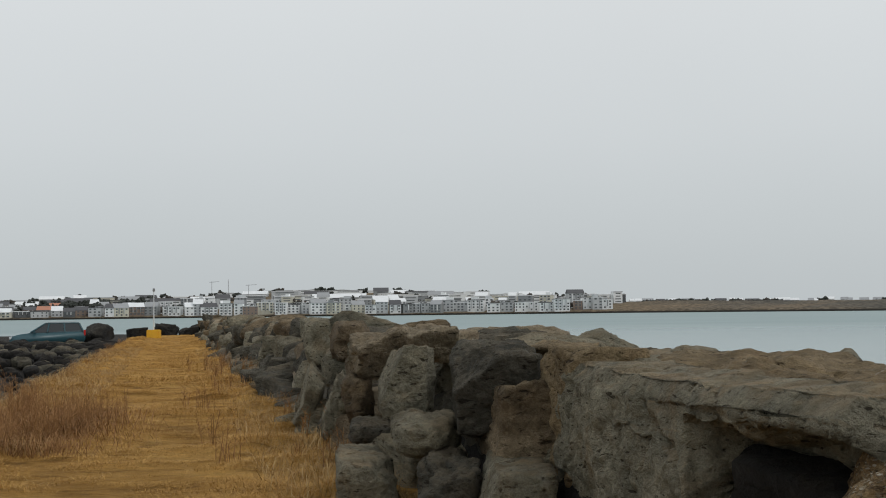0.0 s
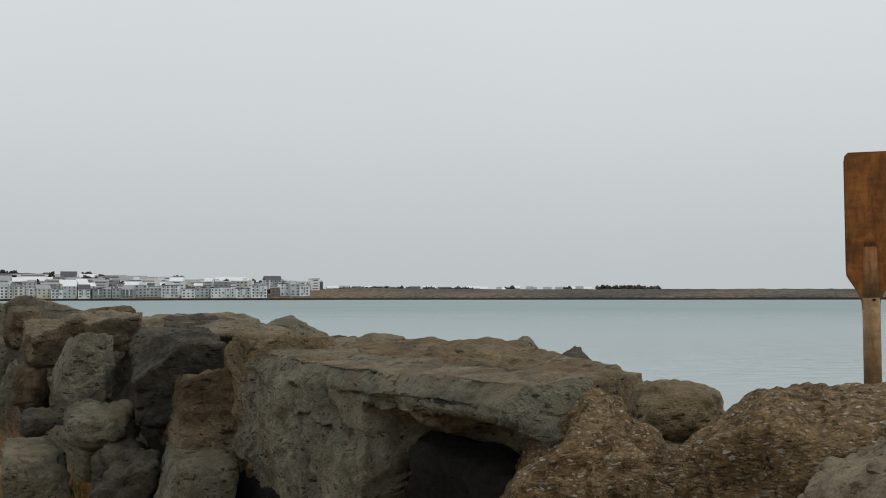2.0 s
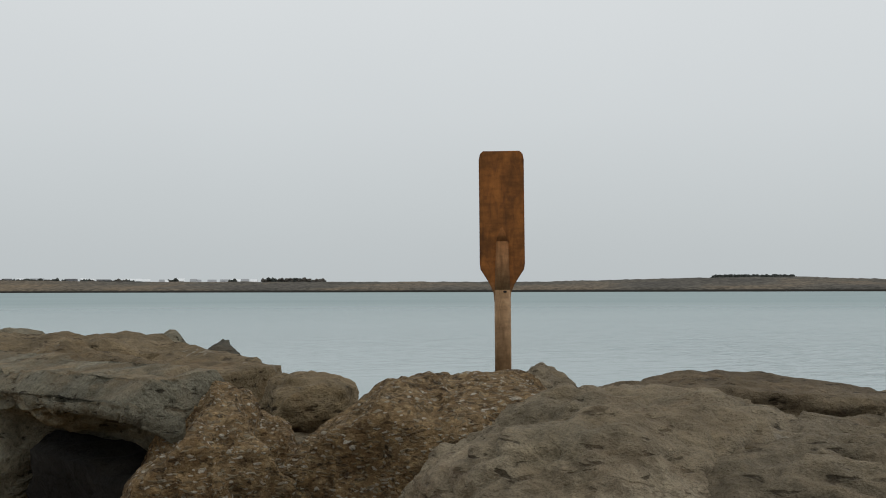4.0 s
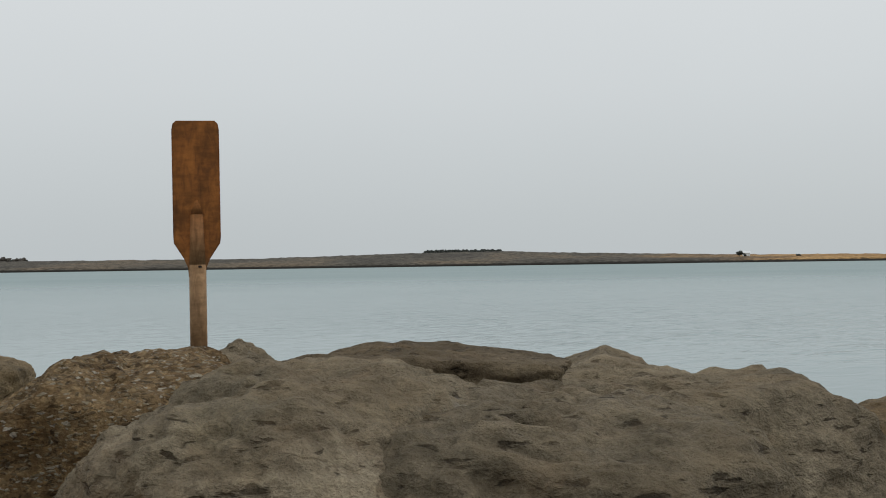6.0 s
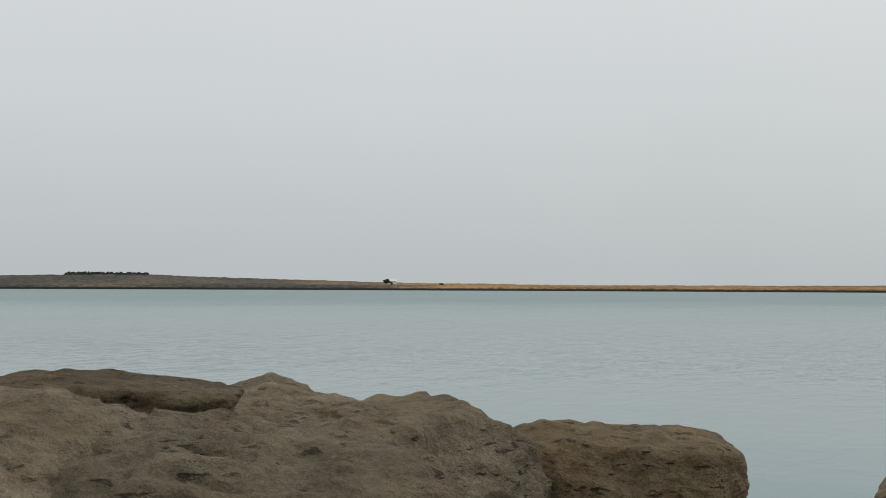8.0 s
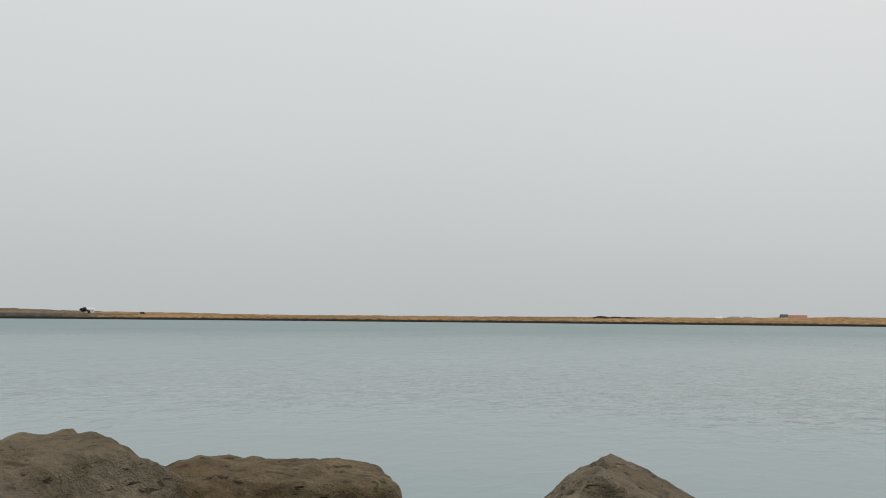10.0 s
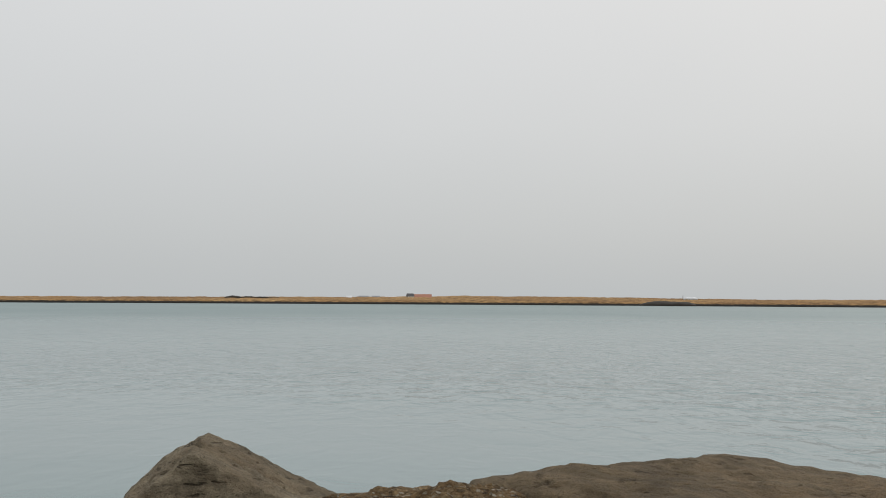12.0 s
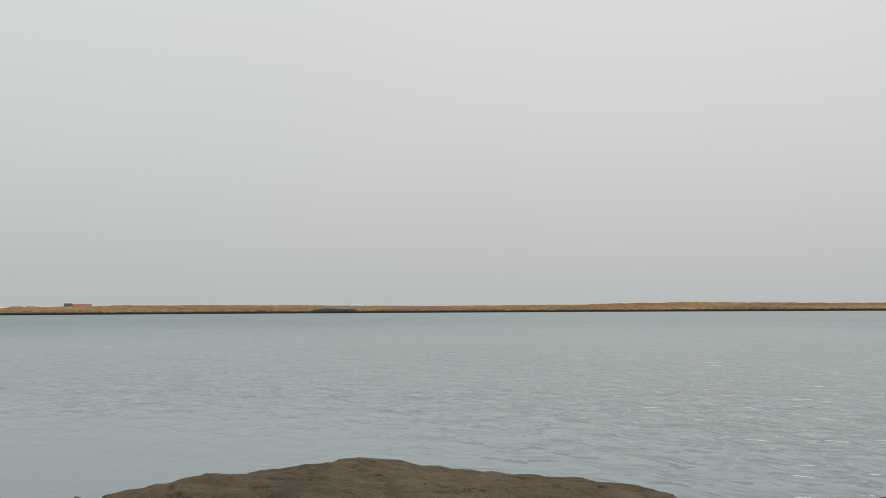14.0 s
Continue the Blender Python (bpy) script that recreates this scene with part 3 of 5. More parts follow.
# ---- boulders of the breakwater ----
def great_block():
    """The long quarried block in the face of the wall: a pitted upright face at its far part, and at its near part a ledge
    over a deep hollow. Built as rings round its length, then weathered along the normals."""
    nu, nv = 330, 230
    share = np.linspace(0, 1, nv, endpoint=False)
    # corners of the cross-section, (share of the ring, l, z): face, front edge, top, back, underside
    solid = ((0.0, 0.05, -0.35), (0.10, 0.06, -0.05), (0.32, 0.0, 0.55), (0.47, 0.03, 1.04), (0.50, 0.12, 1.15), (0.66, 1.25, 1.19), (0.74, 1.3, 0.84), (0.80, 1.4, 0.78), (0.9, 1.5, -0.35), (1.0, 0.05, -0.35))
    ledge = ((0.0, 2.30, -0.30), (0.10, 2.20, 0.30), (0.18, 1.70, 0.52), (0.28, 0.80, 0.69), (0.37, 0.16, 0.87), (0.43, 0.02, 0.93), (0.47, 0.0, 1.03), (0.50, 0.10, 1.13), (0.66, 1.25, 1.15), (0.74, 1.3, 0.82), (0.80, 1.9, 0.74), (0.9, 2.45, -0.30), (1.0, 2.30, -0.30))
    rows = []
    for k in range(nu + 1):
        q = 4.02 + 4.13 * k / nu
        a = [np.interp(share, [c[0] for c in solid], [c[j] for c in solid]) for j in (1, 2)]
        b = [np.interp(share, [c[0] for c in ledge], [c[j] for c in ledge]) for j in (1, 2)]
        edge = 5.60 + 0.06 * np.sin(a[1] * 9.0) + 0.10 * a[1]
        f = np.clip((q - edge) / 0.15 + 0.5, 0, 1)
        f = f * f * (3 - 2 * f)
        l, z = b[0] + (a[0] - b[0]) * f, b[1] + (a[1] - b[1]) * f
        # the far corner is split off slantwise, the near end thins out
        l = np.where((share > 0.5) & (share <= 0.745), 0.1 + (l - 0.1) * np.interp(q, (4.0, 5.2, 7.0, 8.0), (0.25, 0.3, 0.42, 0.75)), l)
        l = np.where((share < 0.33) | (share > 0.74), l * np.interp(q, (4.0, 4.7), (0.4, 1.0)), l)
        l = l + max(0.0, q - 7.85) * 0.5 * (share < 0.5)
        z = z + 0.09 * max(0.0, 5.2 - q) * (1 - f) * (share > 0.15) * (share < 0.44) + 0.03 * math.sin(q * 1.7) * (share > 0.42)
        end = math.sqrt(min(1.0, (min(k, nu - k) + 0.02) / 14))
        l, z = l.mean() + (l - l.mean()) * end, z.mean() + (z - z.mean()) * end
        rows.append(np.stack([2.47 + l, np.full(nv, q), z], -1))
    p = np.array(rows)
    du = np.gradient(p, axis=0)
    dv = np.roll(p, -1, axis=1) - np.roll(p, 1, axis=1)
    nrm = np.cross(dv, du)
    nrm /= np.maximum(np.linalg.norm(nrm, axis=2, keepdims=True), 1e-6)
    flat, nrm = p.reshape(-1, 3), nrm.reshape(-1, 3)
    slant = flat @ np.array([[1.0, 0.2, 0.1], [0.0, 1.0, 0.55], [0.0, -0.5, 1.0]])
    big = field(flat, 1.1, 3, 0.5, 4.0)
    steps = field(slant, 2.3, 2, 0.5, 14.0) * 3.0
    steps = (np.floor(steps) + np.clip((steps - np.floor(steps)) * 5 - 4, 0, 1)) / 3.0
    crack = np.clip(1 - np.abs(field(slant * np.array([1, 1, 0.5]), 2.1, 3, 0.5, 24.0)) * 10, 0, 1) ** 2
    pock = np.clip(field(flat, 9.0, 2, 0.5, 34.0) - 0.28, 0, 0.3)
    off = 0.07 * big + 0.06 * steps - 0.05 * crack - 0.12 * pock + 0.018 * field(flat, 13.0, 3, 0.6, 44.0)
    top = np.clip((flat[:, 2] - 1.0) / 0.1, 0, 1)
    flat = flat + nrm * (off * (1 - 0.6 * top))[:, None]
    x, y = wall_array(flat[:, 0], flat[:, 1])
    k = np.arange((nu + 1) * nv).reshape(nu + 1, nv)
    side = np.roll(k, -1, axis=1)
    faces = np.stack([k[:-1], side[:-1], side[1:], k[1:]], -1).reshape(-1, 4).tolist()
    faces += [k[0][::-1].tolist(), k[-1].tolist()]
    ob = new("boulder", mesh_from("stone", np.stack([x, y, flat[:, 2]], -1), faces, M_FACE, True))
    return tagged(ob, "huge pitted grey basalt block with a ledge over a dark hollow", "boulder", "boulders of the breakwater")


boulder("dark grey stone under the undercut slab", (1.416, 7.260, 0.175), (0.95, 1.70, 0.65), 13, 51, M_DARK, square=4.0, facets=5, rough=0.05, level=5)
boulder("ochre flat-topped block behind the grey slab", (1.95, 7.32, 0.700), (1.25, 2.60, 0.90), 13, 52, M_OCHRE, square=9.0, facets=2, rough=0.035, level=6, tip=2.0)
boulder("brown upright stone at the end of the grey slab", (0.96, 8.38, 0.580), (0.62, 0.75, 1.34), 13, 53, M_OCHRE, square=10.0, facets=1, rough=0.03, level=6)
great_block()
# filler stone, coloured black to give the hollow its deep shade
boulder("added black stone standing for the shade under the ledge", wall(3.40, 5.02, 0.30), (1.25, 1.40, 1.05), 13, 54, M_BLACK, square=5.0, facets=4, rough=0.04, level=5)
boulder("long grey basalt slab lying behind the ledge", (3.142, 5.249, 0.200), (1.50, 2.40, 0.80), 13, 44, M_GREY, square=6.0, facets=4, rough=0.03, level=5)
boulder("dark pitted basalt block in the sea wall", (0.312, 9.350, 0.900), (0.66, 1.30, 0.72), 4, 5, M_DARK, square=8.0, facets=4, rough=0.045, level=6, cuts=((0.55, 0, -0.85, 0.7),), soft=0.02)
boulder("brown pitted stone wedged in the sea wall", (0.455, 8.860, 0.700), (0.46, 0.95, 0.56), 6, 6, M_BROWN, square=7.0, facets=4, rough=0.045, broken=0.4, level=6, soft=0.025)
boulder("pale grey upright basalt block in the sea wall", (-0.416, 10.190, 0.882), (0.46, 1.00, 0.62), 8, 7, M_FACE, square=11.0, facets=2, rough=0.03, level=6, cuts=((-0.85, 0, 0.5, 0.74),), soft=0.02)
boulder("rounded grey stone low in the sea wall", (-0.228, 9.400, 0.563), (0.52, 1.00, 0.32), 1, 8, M_GREY, square=3.0, facets=6, rough=0.062, level=5)
boulder("dark rounded stone at the foot of the sea wall", (-0.031, 8.800, 0.211), (0.49, 1.00, 0.55), 0, 9, M_DARK, square=3.5, facets=6, rough=0.072, level=5)
boulder("pale smooth stone at the foot of the sea wall", (0.347, 8.290, 0.190), (0.52, 1.00, 0.60), 6, 10, M_FACE, square=8.0, facets=2, rough=0.025, level=5, cuts=((-0.8, 0, 0.35, 0.74),))
boulder("flat-faced grey stone on the grass edge", (-0.690, 9.450, 0.070), (0.46, 0.90, 0.74), 6, 12, M_FACE, square=9.0, facets=3, rough=0.03, level=5)
boulder("slanted grey slab in the sea wall", (-1.850, 15.390, 0.356), (0.28, 1.00, 0.79), 7, 13, M_GREY, square=6.0, facets=4, rough=0.052, level=4, lean=14.0)
boulder("slanted grey slab in the sea wall", (-1.349, 13.630, 0.460), (0.18, 1.00, 0.66), 6, 14, M_GREY, square=6.0, facets=4, rough=0.052, level=4, lean=12.0)
boulder("reddish brown stone in the sea wall", (-0.996, 12.260, 0.640), (0.31, 1.00, 0.46), 4, 15, M_BROWN, square=4.0, facets=6, rough=0.072, level=4)
boulder("dark stone low in the sea wall", (-0.796, 11.470, 0.349), (0.41, 1.00, 0.31), 4, 16, M_DARK, square=3.5, facets=6, rough=0.072, level=4)
boulder("pale upright block at the top of the sea wall", (-2.038, 17.990, 1.029), (0.44, 1.20, 0.69), 6, 17, M_GREY, square=7.0, facets=4, rough=0.042, level=4)
boulder("brown stone at the top of the sea wall", (-1.383, 16.040, 1.097), (0.55, 1.20, 0.58), 5, 18, M_BROWN, square=4.0, facets=6, rough=0.072, level=4)
boulder("brown basalt slab on top of the sea wall", (-0.716, 12.780, 1.055), (0.76, 1.60, 0.47), 3, 19, M_TAN, square=5.0, facets=5, rough=0.052, level=5)
boulder("tan basalt slab on top of the sea wall", (-0.095, 11.900, 1.159), (0.64, 1.80, 0.31), 0, 20, M_TAN, square=5.0, facets=5, rough=0.052, level=5)
boulder("long flat tan slab on top of the sea wall", (0.735, 14.480, 1.099), (1.32, 2.00, 0.39), -3, 21, M_TAN, square=4.0, facets=4, rough=0.052, level=5)
boulder("brown flat slab behind the dark block", (0.956, 10.960, 1.037), (0.58, 2.00, 0.35), -5, 22, M_OCHRE, square=5.0, facets=4, rough=0.052, level=5)
boulder("ochre flat-topped stone on the sea wall", (1.861, 9.572, 0.937), (1.18, 1.60, 0.33), -10, 23, M_OCHRE, square=5.0, facets=4, rough=0.03, level=5)
boulder("ochre layered stone with a stepped edge on the sea wall", (2.521, 7.880, 0.955), (1.00, 1.60, 0.53), -17, 24, M_OCHRE, square=3.2, facets=6, rough=0.04, level=5, bed=0.03, cuts=((0.45, 0, 1, 0.56),))
boulder("rounded grey boulder on the seaward edge", (1.709, 13.750, 0.962), (0.76, 1.20, 0.61), -6, 25, M_GREY, square=3.0, facets=6, rough=0.04, level=5, cuts=((0.5, 0, 0.8, 0.8),))
boulder("dark stone on the seaward edge", (2.064, 12.688, 0.904), (0.38, 1.00, 0.34), -9, 26, M_DARK, square=3.0, facets=6, rough=0.05, level=4)
boulder("grey pointed stone on the seaward edge", (2.433, 12.323, 0.863), (0.67, 1.00, 0.45), -11, 27, M_GREY, square=2.6, facets=6, rough=0.05, level=4)
boulder("grey pointed boulder on the seaward edge", (3.370, 10.444, 0.857), (0.48, 1.00, 0.49), -17, 28, M_GREY, square=3.0, facets=6, rough=0.05, level=5, cuts=((-0.7, 0, 0.7, 0.72), (0.75, 0, 0.65, 0.8)))
boulder("dark wet-looking boulder on the seaward edge", (3.635, 9.888, 0.858), (0.44, 0.90, 0.41), -20, 29, M_DARK, square=3.4, facets=7, rough=0.05, level=5, cuts=((-0.6, 0, 0.8, 0.68), (0.8, 0, 0.5, 0.8)))
boulder("ochre rounded stone between the slabs", (2.712, 5.789, 0.907), (0.49, 1.00, 0.31), -24, 30, M_OCHRE, square=3.0, facets=6, rough=0.04, level=5)
boulder("brown-grey boulder behind the wooden oar", (4.88, 6.91, 0.770), (0.50, 0.90, 0.40), -35, 31, M_TAN, square=2.8, facets=5, rough=0.06, level=5, cuts=((-0.62, 0, 0.8, 0.78), (0.62, 0, 0.8, 0.82)))
boulder("brown pebbly boulder with pale chips", (1.799, 4.593, 0.734), (0.88, 1.30, 0.74), -20, 32, M_CONG, square=3.0, facets=4, pebbly=0.45, rough=0.06, level=6, cuts=((-0.85, 0, 0.6, 0.62), (0.8, 0, 0.6, 0.72)))
boulder("broad brown pebbly boulder with pale chips", (2.573, 4.343, 0.745), (1.24, 1.50, 0.80), -30, 33, M_CONG, square=4.0, facets=4, pebbly=0.45, rough=0.05, level=6, cuts=((-0.8, 0, 0.7, 0.78),))
boulder("huge smooth tan basalt boulder with shallow cracks", (2.612, 3.107, 0.712), (1.43, 1.50, 0.91), -35, 34, M_TAN, broken=0.8, square=2.7, facets=4, rough=0.042, bed=0.012, level=7, cuts=((-0.55, 0, 0.85, 0.97),))
boulder("broad tan basalt boulder with shallow cracks", (3.162, 2.577, 0.645), (1.44, 1.60, 0.81), -46, 43, M_TAN, broken=0.8, square=3.2, facets=4, rough=0.05, bed=0.012, level=7)
boulder("flat layered tan slab lying on the boulder", (3.40, 3.42, 1.085), (1.05, 0.95, 0.18), -43, 35, M_BROWN, square=3.4, facets=4, rough=0.03, level=6, bed=0.05, lean=1.0, cuts=((0.35, 0, 1, 0.72), (-0.3, 0, 1, 0.8)))
boulder("pointed tan stone on the seaward edge", (5.08, 3.95, 0.870), (0.64, 0.90, 0.38), -50, 36, M_TAN, square=2.6, facets=5, rough=0.035, level=5, cuts=((-0.6, 0, 0.9, 0.72), (0.5, 0, 0.9, 0.78)))
boulder("large tan basalt boulder sloping towards the sea", (4.390, 2.981, 0.486), (1.71, 1.40, 1.14), -54, 37, M_TAN, broken=0.8, square=3.6, facets=4, rough=0.035, bed=0.012, level=6, cuts=((0.62, 0, 0.8, 1.08), (-0.2, 0, 1, 0.86)))
boulder("tan basalt boulder wedged between larger ones", (4.472, 3.368, 0.597), (1.12, 1.00, 0.82), -50, 44, M_TAN, broken=0.6, square=4.5, facets=4, rough=0.03, bed=0.012, level=6)
boulder("squared ochre block with rounded corners", (5.344, 2.215, 0.530), (1.13, 1.08, 0.66), -67, 38, M_OCHRE, broken=0.5, square=4.9, facets=2, rough=0.03, level=6, lean=3.0)
boulder("pointed grey-brown boulder with a sharp ridge", (6.068, 0.590, 0.520), (1.34, 1.00, 0.82), -84, 39, M_TAN, square=4.5, facets=3, rough=0.022, level=6, soft=0.012, cuts=((-0.78, 0, 0.62, 0.84), (0.62, 0, 0.79, 0.34)))
boulder("low brown pebbly stone with pale lichen", (4.739, -0.20, 0.655), (1.0, 0.90, 0.30), -94, 40, M_CONG, square=3.0, facets=5, pebbly=0.7, rough=0.05, level=6)
boulder("broad flat brown slab on the seaward edge", (5.339, -1.610, 0.595), (2.51, 1.60, 0.50), -109, 41, M_BROWN, broken=0.3, square=4.0, facets=3, rough=0.02, level=6, lean=2.0, cuts=((0.3, 0, 1, 0.63),))

# ---- the rest of the breakwater: boulders that share a few shapes ----
rng = random.Random(5)
SHAPES = {}


def shape(level, k):
    if (level, k) not in SHAPES:
        rs = random.Random(100 * level + k)
        size = (rs.uniform(0.8, 1.15), rs.uniform(0.8, 1.2), rs.uniform(0.7, 1.0))
        me = stone_mesh(size, 60 + 7 * k, square=rs.choice((5.0, 6.0, 7.0, 9.0, 11.0)), facets=6, rough=0.05, level=level, soft=0.025)
        SHAPES[(level, k)] = me
    return SHAPES[(level, k)]


TONES = ((M_GREY, "grey basalt boulder of the sea wall"), (M_DARK, "dark basalt boulder of the sea wall"),
         (M_BROWN, "brown weathered boulder of the sea wall"), (M_TAN, "tan basalt boulder of the sea wall"), (M_BLACK, "black boulder of the harbour bank"))


FAR_STONES = ([], [], [])


def wall_stone(l, s, z, size, tone, level, k, single=True):
    """A boulder of the wall; those too far off to tell apart are gathered into one mesh."""
    me = shape(level, k)
    turn = (rng.uniform(-0.25, 0.25), rng.uniform(-0.25, 0.25), WALL + rng.choice((0, math.pi / 2, math.pi)) + rng.uniform(-0.35, 0.35))
    if not single:
        n = len(me.vertices)
        v = np.empty(n * 3)
        me.vertices.foreach_get("co", v)
        v = (v.reshape(-1, 3) * np.array(size)) @ np.array(Euler(turn).to_matrix()).T + np.array(wall(l, s, z))
        FAR_STONES[0].append(v)
        FAR_STONES[1].append(np.array(ball(level)[1]) + (sum(len(q) for q in FAR_STONES[0]) - n))
        FAR_STONES[2].append(np.full(len(me.polygons), tone))
        return None
    key = (level, k, tone)
    if key not in SHAPES:
        SHAPES[key] = me.copy()
        SHAPES[key].materials.append(TONES[tone][0])
    ob = new("boulder", SHAPES[key])
    ob.location = wall(l, s, z)
    ob.scale = size
    ob.rotation_euler = turn
    return tagged(ob, TONES[tone][1], "boulder", "boulders of the breakwater")


def tone():
    return rng.choices((0, 1, 2, 3), (3, 6, 2, 0.6))[0]


# inland face, three uneven courses
for base, height, reach in ((0.02, 0.6, 2.05), (0.26, 0.8, 2.4), (0.66, 0.75, 2.62), (1.0, 0.64, 2.95)):
    s = 9.6 + rng.random()
    while s < 92:
        w = rng.uniform(0.75, 1.35) * (1.0 if s < 34 else 1.35)
        level = 4 if s < 26 else 3
        back = (0.45 if base > 0.2 else 0.15) if s < 12.5 else 0.0
        wall_stone(reach + back + rng.uniform(-0.12, 0.15), s + w / 2, base + rng.uniform(-0.1, 0.06), (rng.uniform(0.7, 1.1), w * 1.08, height * rng.uniform(0.9, 1.15)), tone(), level, rng.randrange(12), s < 34)
        s += w * 0.86
# stones behind the great blocks of the face, to fill the wall
for s, l, z in ((5.6, 4.7, 0.3), (6.8, 4.8, 0.3), (8.2, 3.7, 0.5), (8.8, 4.5, 0.35), (9.4, 3.6, 0.5), (10.2, 4.3, 0.4), (11.0, 3.6, 0.6), (11.8, 4.4, 0.4), (9.0, 3.0, 0.3), (10.0, 3.0, 0.3),
                (8.4, 2.9, 0.15), (2.2, 4.4, 0.1), (3.2, 4.9, 0.1)):
    wall_stone(l, s, z, (1.15, 1.2, 1.0), tone(), 4, rng.randrange(12))
# crest
s = 12.8
while s < 92:
    for l, z in ((3.7, 0.76), (4.6, 0.52), (5.5, 0.22)):
        if l < 4 or s > 15:
            wall_stone(l + rng.uniform(-0.2, 0.2), s + rng.uniform(-0.4, 0.4), z + rng.uniform(-0.12, 0.08), (rng.uniform(1.0, 1.5), rng.uniform(1.0, 1.5), rng.uniform(0.8, 1.02)), tone(), 4 if s < 24 else 3, rng.randrange(12), s < 30)
    s += 1.15 if s < 30 else 1.6
# seaward slope down into the water
s = -9.0
while s < 60:
    for k in range(4):
        l = 6.6 + 1.15 * k
        wall_stone(l + rng.uniform(-0.3, 0.3), s + rng.uniform(-0.4, 0.4), -0.45 - 0.72 * k + rng.uniform(-0.15, 0.1), (rng.uniform(1.1, 1.6), rng.uniform(1.1, 1.6), rng.uniform(0.8, 1.0)), tone(), 3, rng.randrange(12), False)
    s += 1.6
# the wall beside and behind the camera
s = -12.0
while s < 3.2:
    for l, z, h in ((2.45, 0.12, 0.7), (3.35, 0.2, 0.75), (4.35, 0.05, 0.75), (5.4, -0.2, 0.8)):
        if s < 1.4 or l > 3:
            wall_stone(l + rng.uniform(-0.1, 0.1), s + rng.uniform(-0.2, 0.2), z, (rng.uniform(0.95, 1.2), rng.uniform(1.0, 1.25), h), tone(), 3, rng.randrange(12))
    s += 1.0


def bank_z(l, s):
    x, y, z = bank_sheet(np.array([((-3.1 - l) / 70) ** (1 / 1.6)]), np.array([(s + 8) / 130]))
    return float(z[0])


# stones of the harbour side
for k in range(900):
    s = 30 + 45 * rng.random() ** 0.75
    l = -3.4 - rng.random() ** 1.3 * (5 + 0.2 * s)
    d = rng.uniform(0.45, 1.0)
    wall_stone(l, s, bank_z(l, s) + 0.2, (d, d * rng.uniform(0.8, 1.3), d * rng.uniform(0.6, 0.9)), rng.choice((4, 4, 4, 1)), 2, rng.randrange(12), False)
# dark boulders closing the head of the breakwater
for l, s, h, w in ((-4.7, 78, 1.25, 2.6), (-7.4, 80, 1.2, 3.0), (-2.4, 84, 0.8, 1.6), (-0.6, 86, 1.0, 1.8), (1.0, 85, 1.05, 1.7), (2.2, 86, 1.2, 1.9), (-13.5, 80, 1.0, 2.6), (-16.5, 82, 0.9, 2.8)):
    wall_stone(l, s, h * 0.3 - 0.2, (w, 1.5, h * 1.25), 4, 4, rng.randrange(12))

far_stones = mesh_from("far_boulders", np.concatenate(FAR_STONES[0]), np.concatenate(FAR_STONES[1]).tolist(), None, True)
for m, words in TONES:
    far_stones.materials.append(m)
far_stones.polygons.foreach_set("material_index", np.concatenate(FAR_STONES[2]).astype(np.int32))
tagged(new("far_boulders", far_stones), "grey and dark boulders further along the breakwater", "boulders", kind="stuff")

# ---- dry grass and weeds on the path ----


def blade_material(name, stops):
    m, n, l, p = nodes_of(name)
    r = n.new("ShaderNodeNewGeometry").outputs["Random Per Island"]
    co = n.new("ShaderNodeTexCoord").outputs["Object"]
    patch = noise_tex(n, l, co, 0.7, 4, 0.6)
    v = maths(n, l, "ADD", maths(n, l, "MULTIPLY", r, 0.5), maths(n, l, "MULTIPLY", patch, 0.5))
    l.new(ramp(n, l, v, stops), p.inputs["Base Color"])
    p.inputs["Roughness"].default_value = 0.8
    p.inputs["Specular IOR Level"].default_value = 0.15
    return m


M_BLADE = blade_material("dry_grass", ((0.25, (0.33, 0.18, 0.05)), (0.45, (0.47, 0.262, 0.07)), (0.6, (0.55, 0.325, 0.096)), (0.85, (0.62, 0.41, 0.155))))
M_STALK = blade_material("dead_stalks", ((0.2, (0.15, 0.075, 0.032)), (0.5, (0.30, 0.158, 0.066)), (0.8, (0.46, 0.27, 0.11))))
M_STRAW = blade_material("tall_straw", ((0.2, (0.26, 0.15, 0.06)), (0.5, (0.42, 0.27, 0.11)), (0.8, (0.56, 0.40, 0.2))))


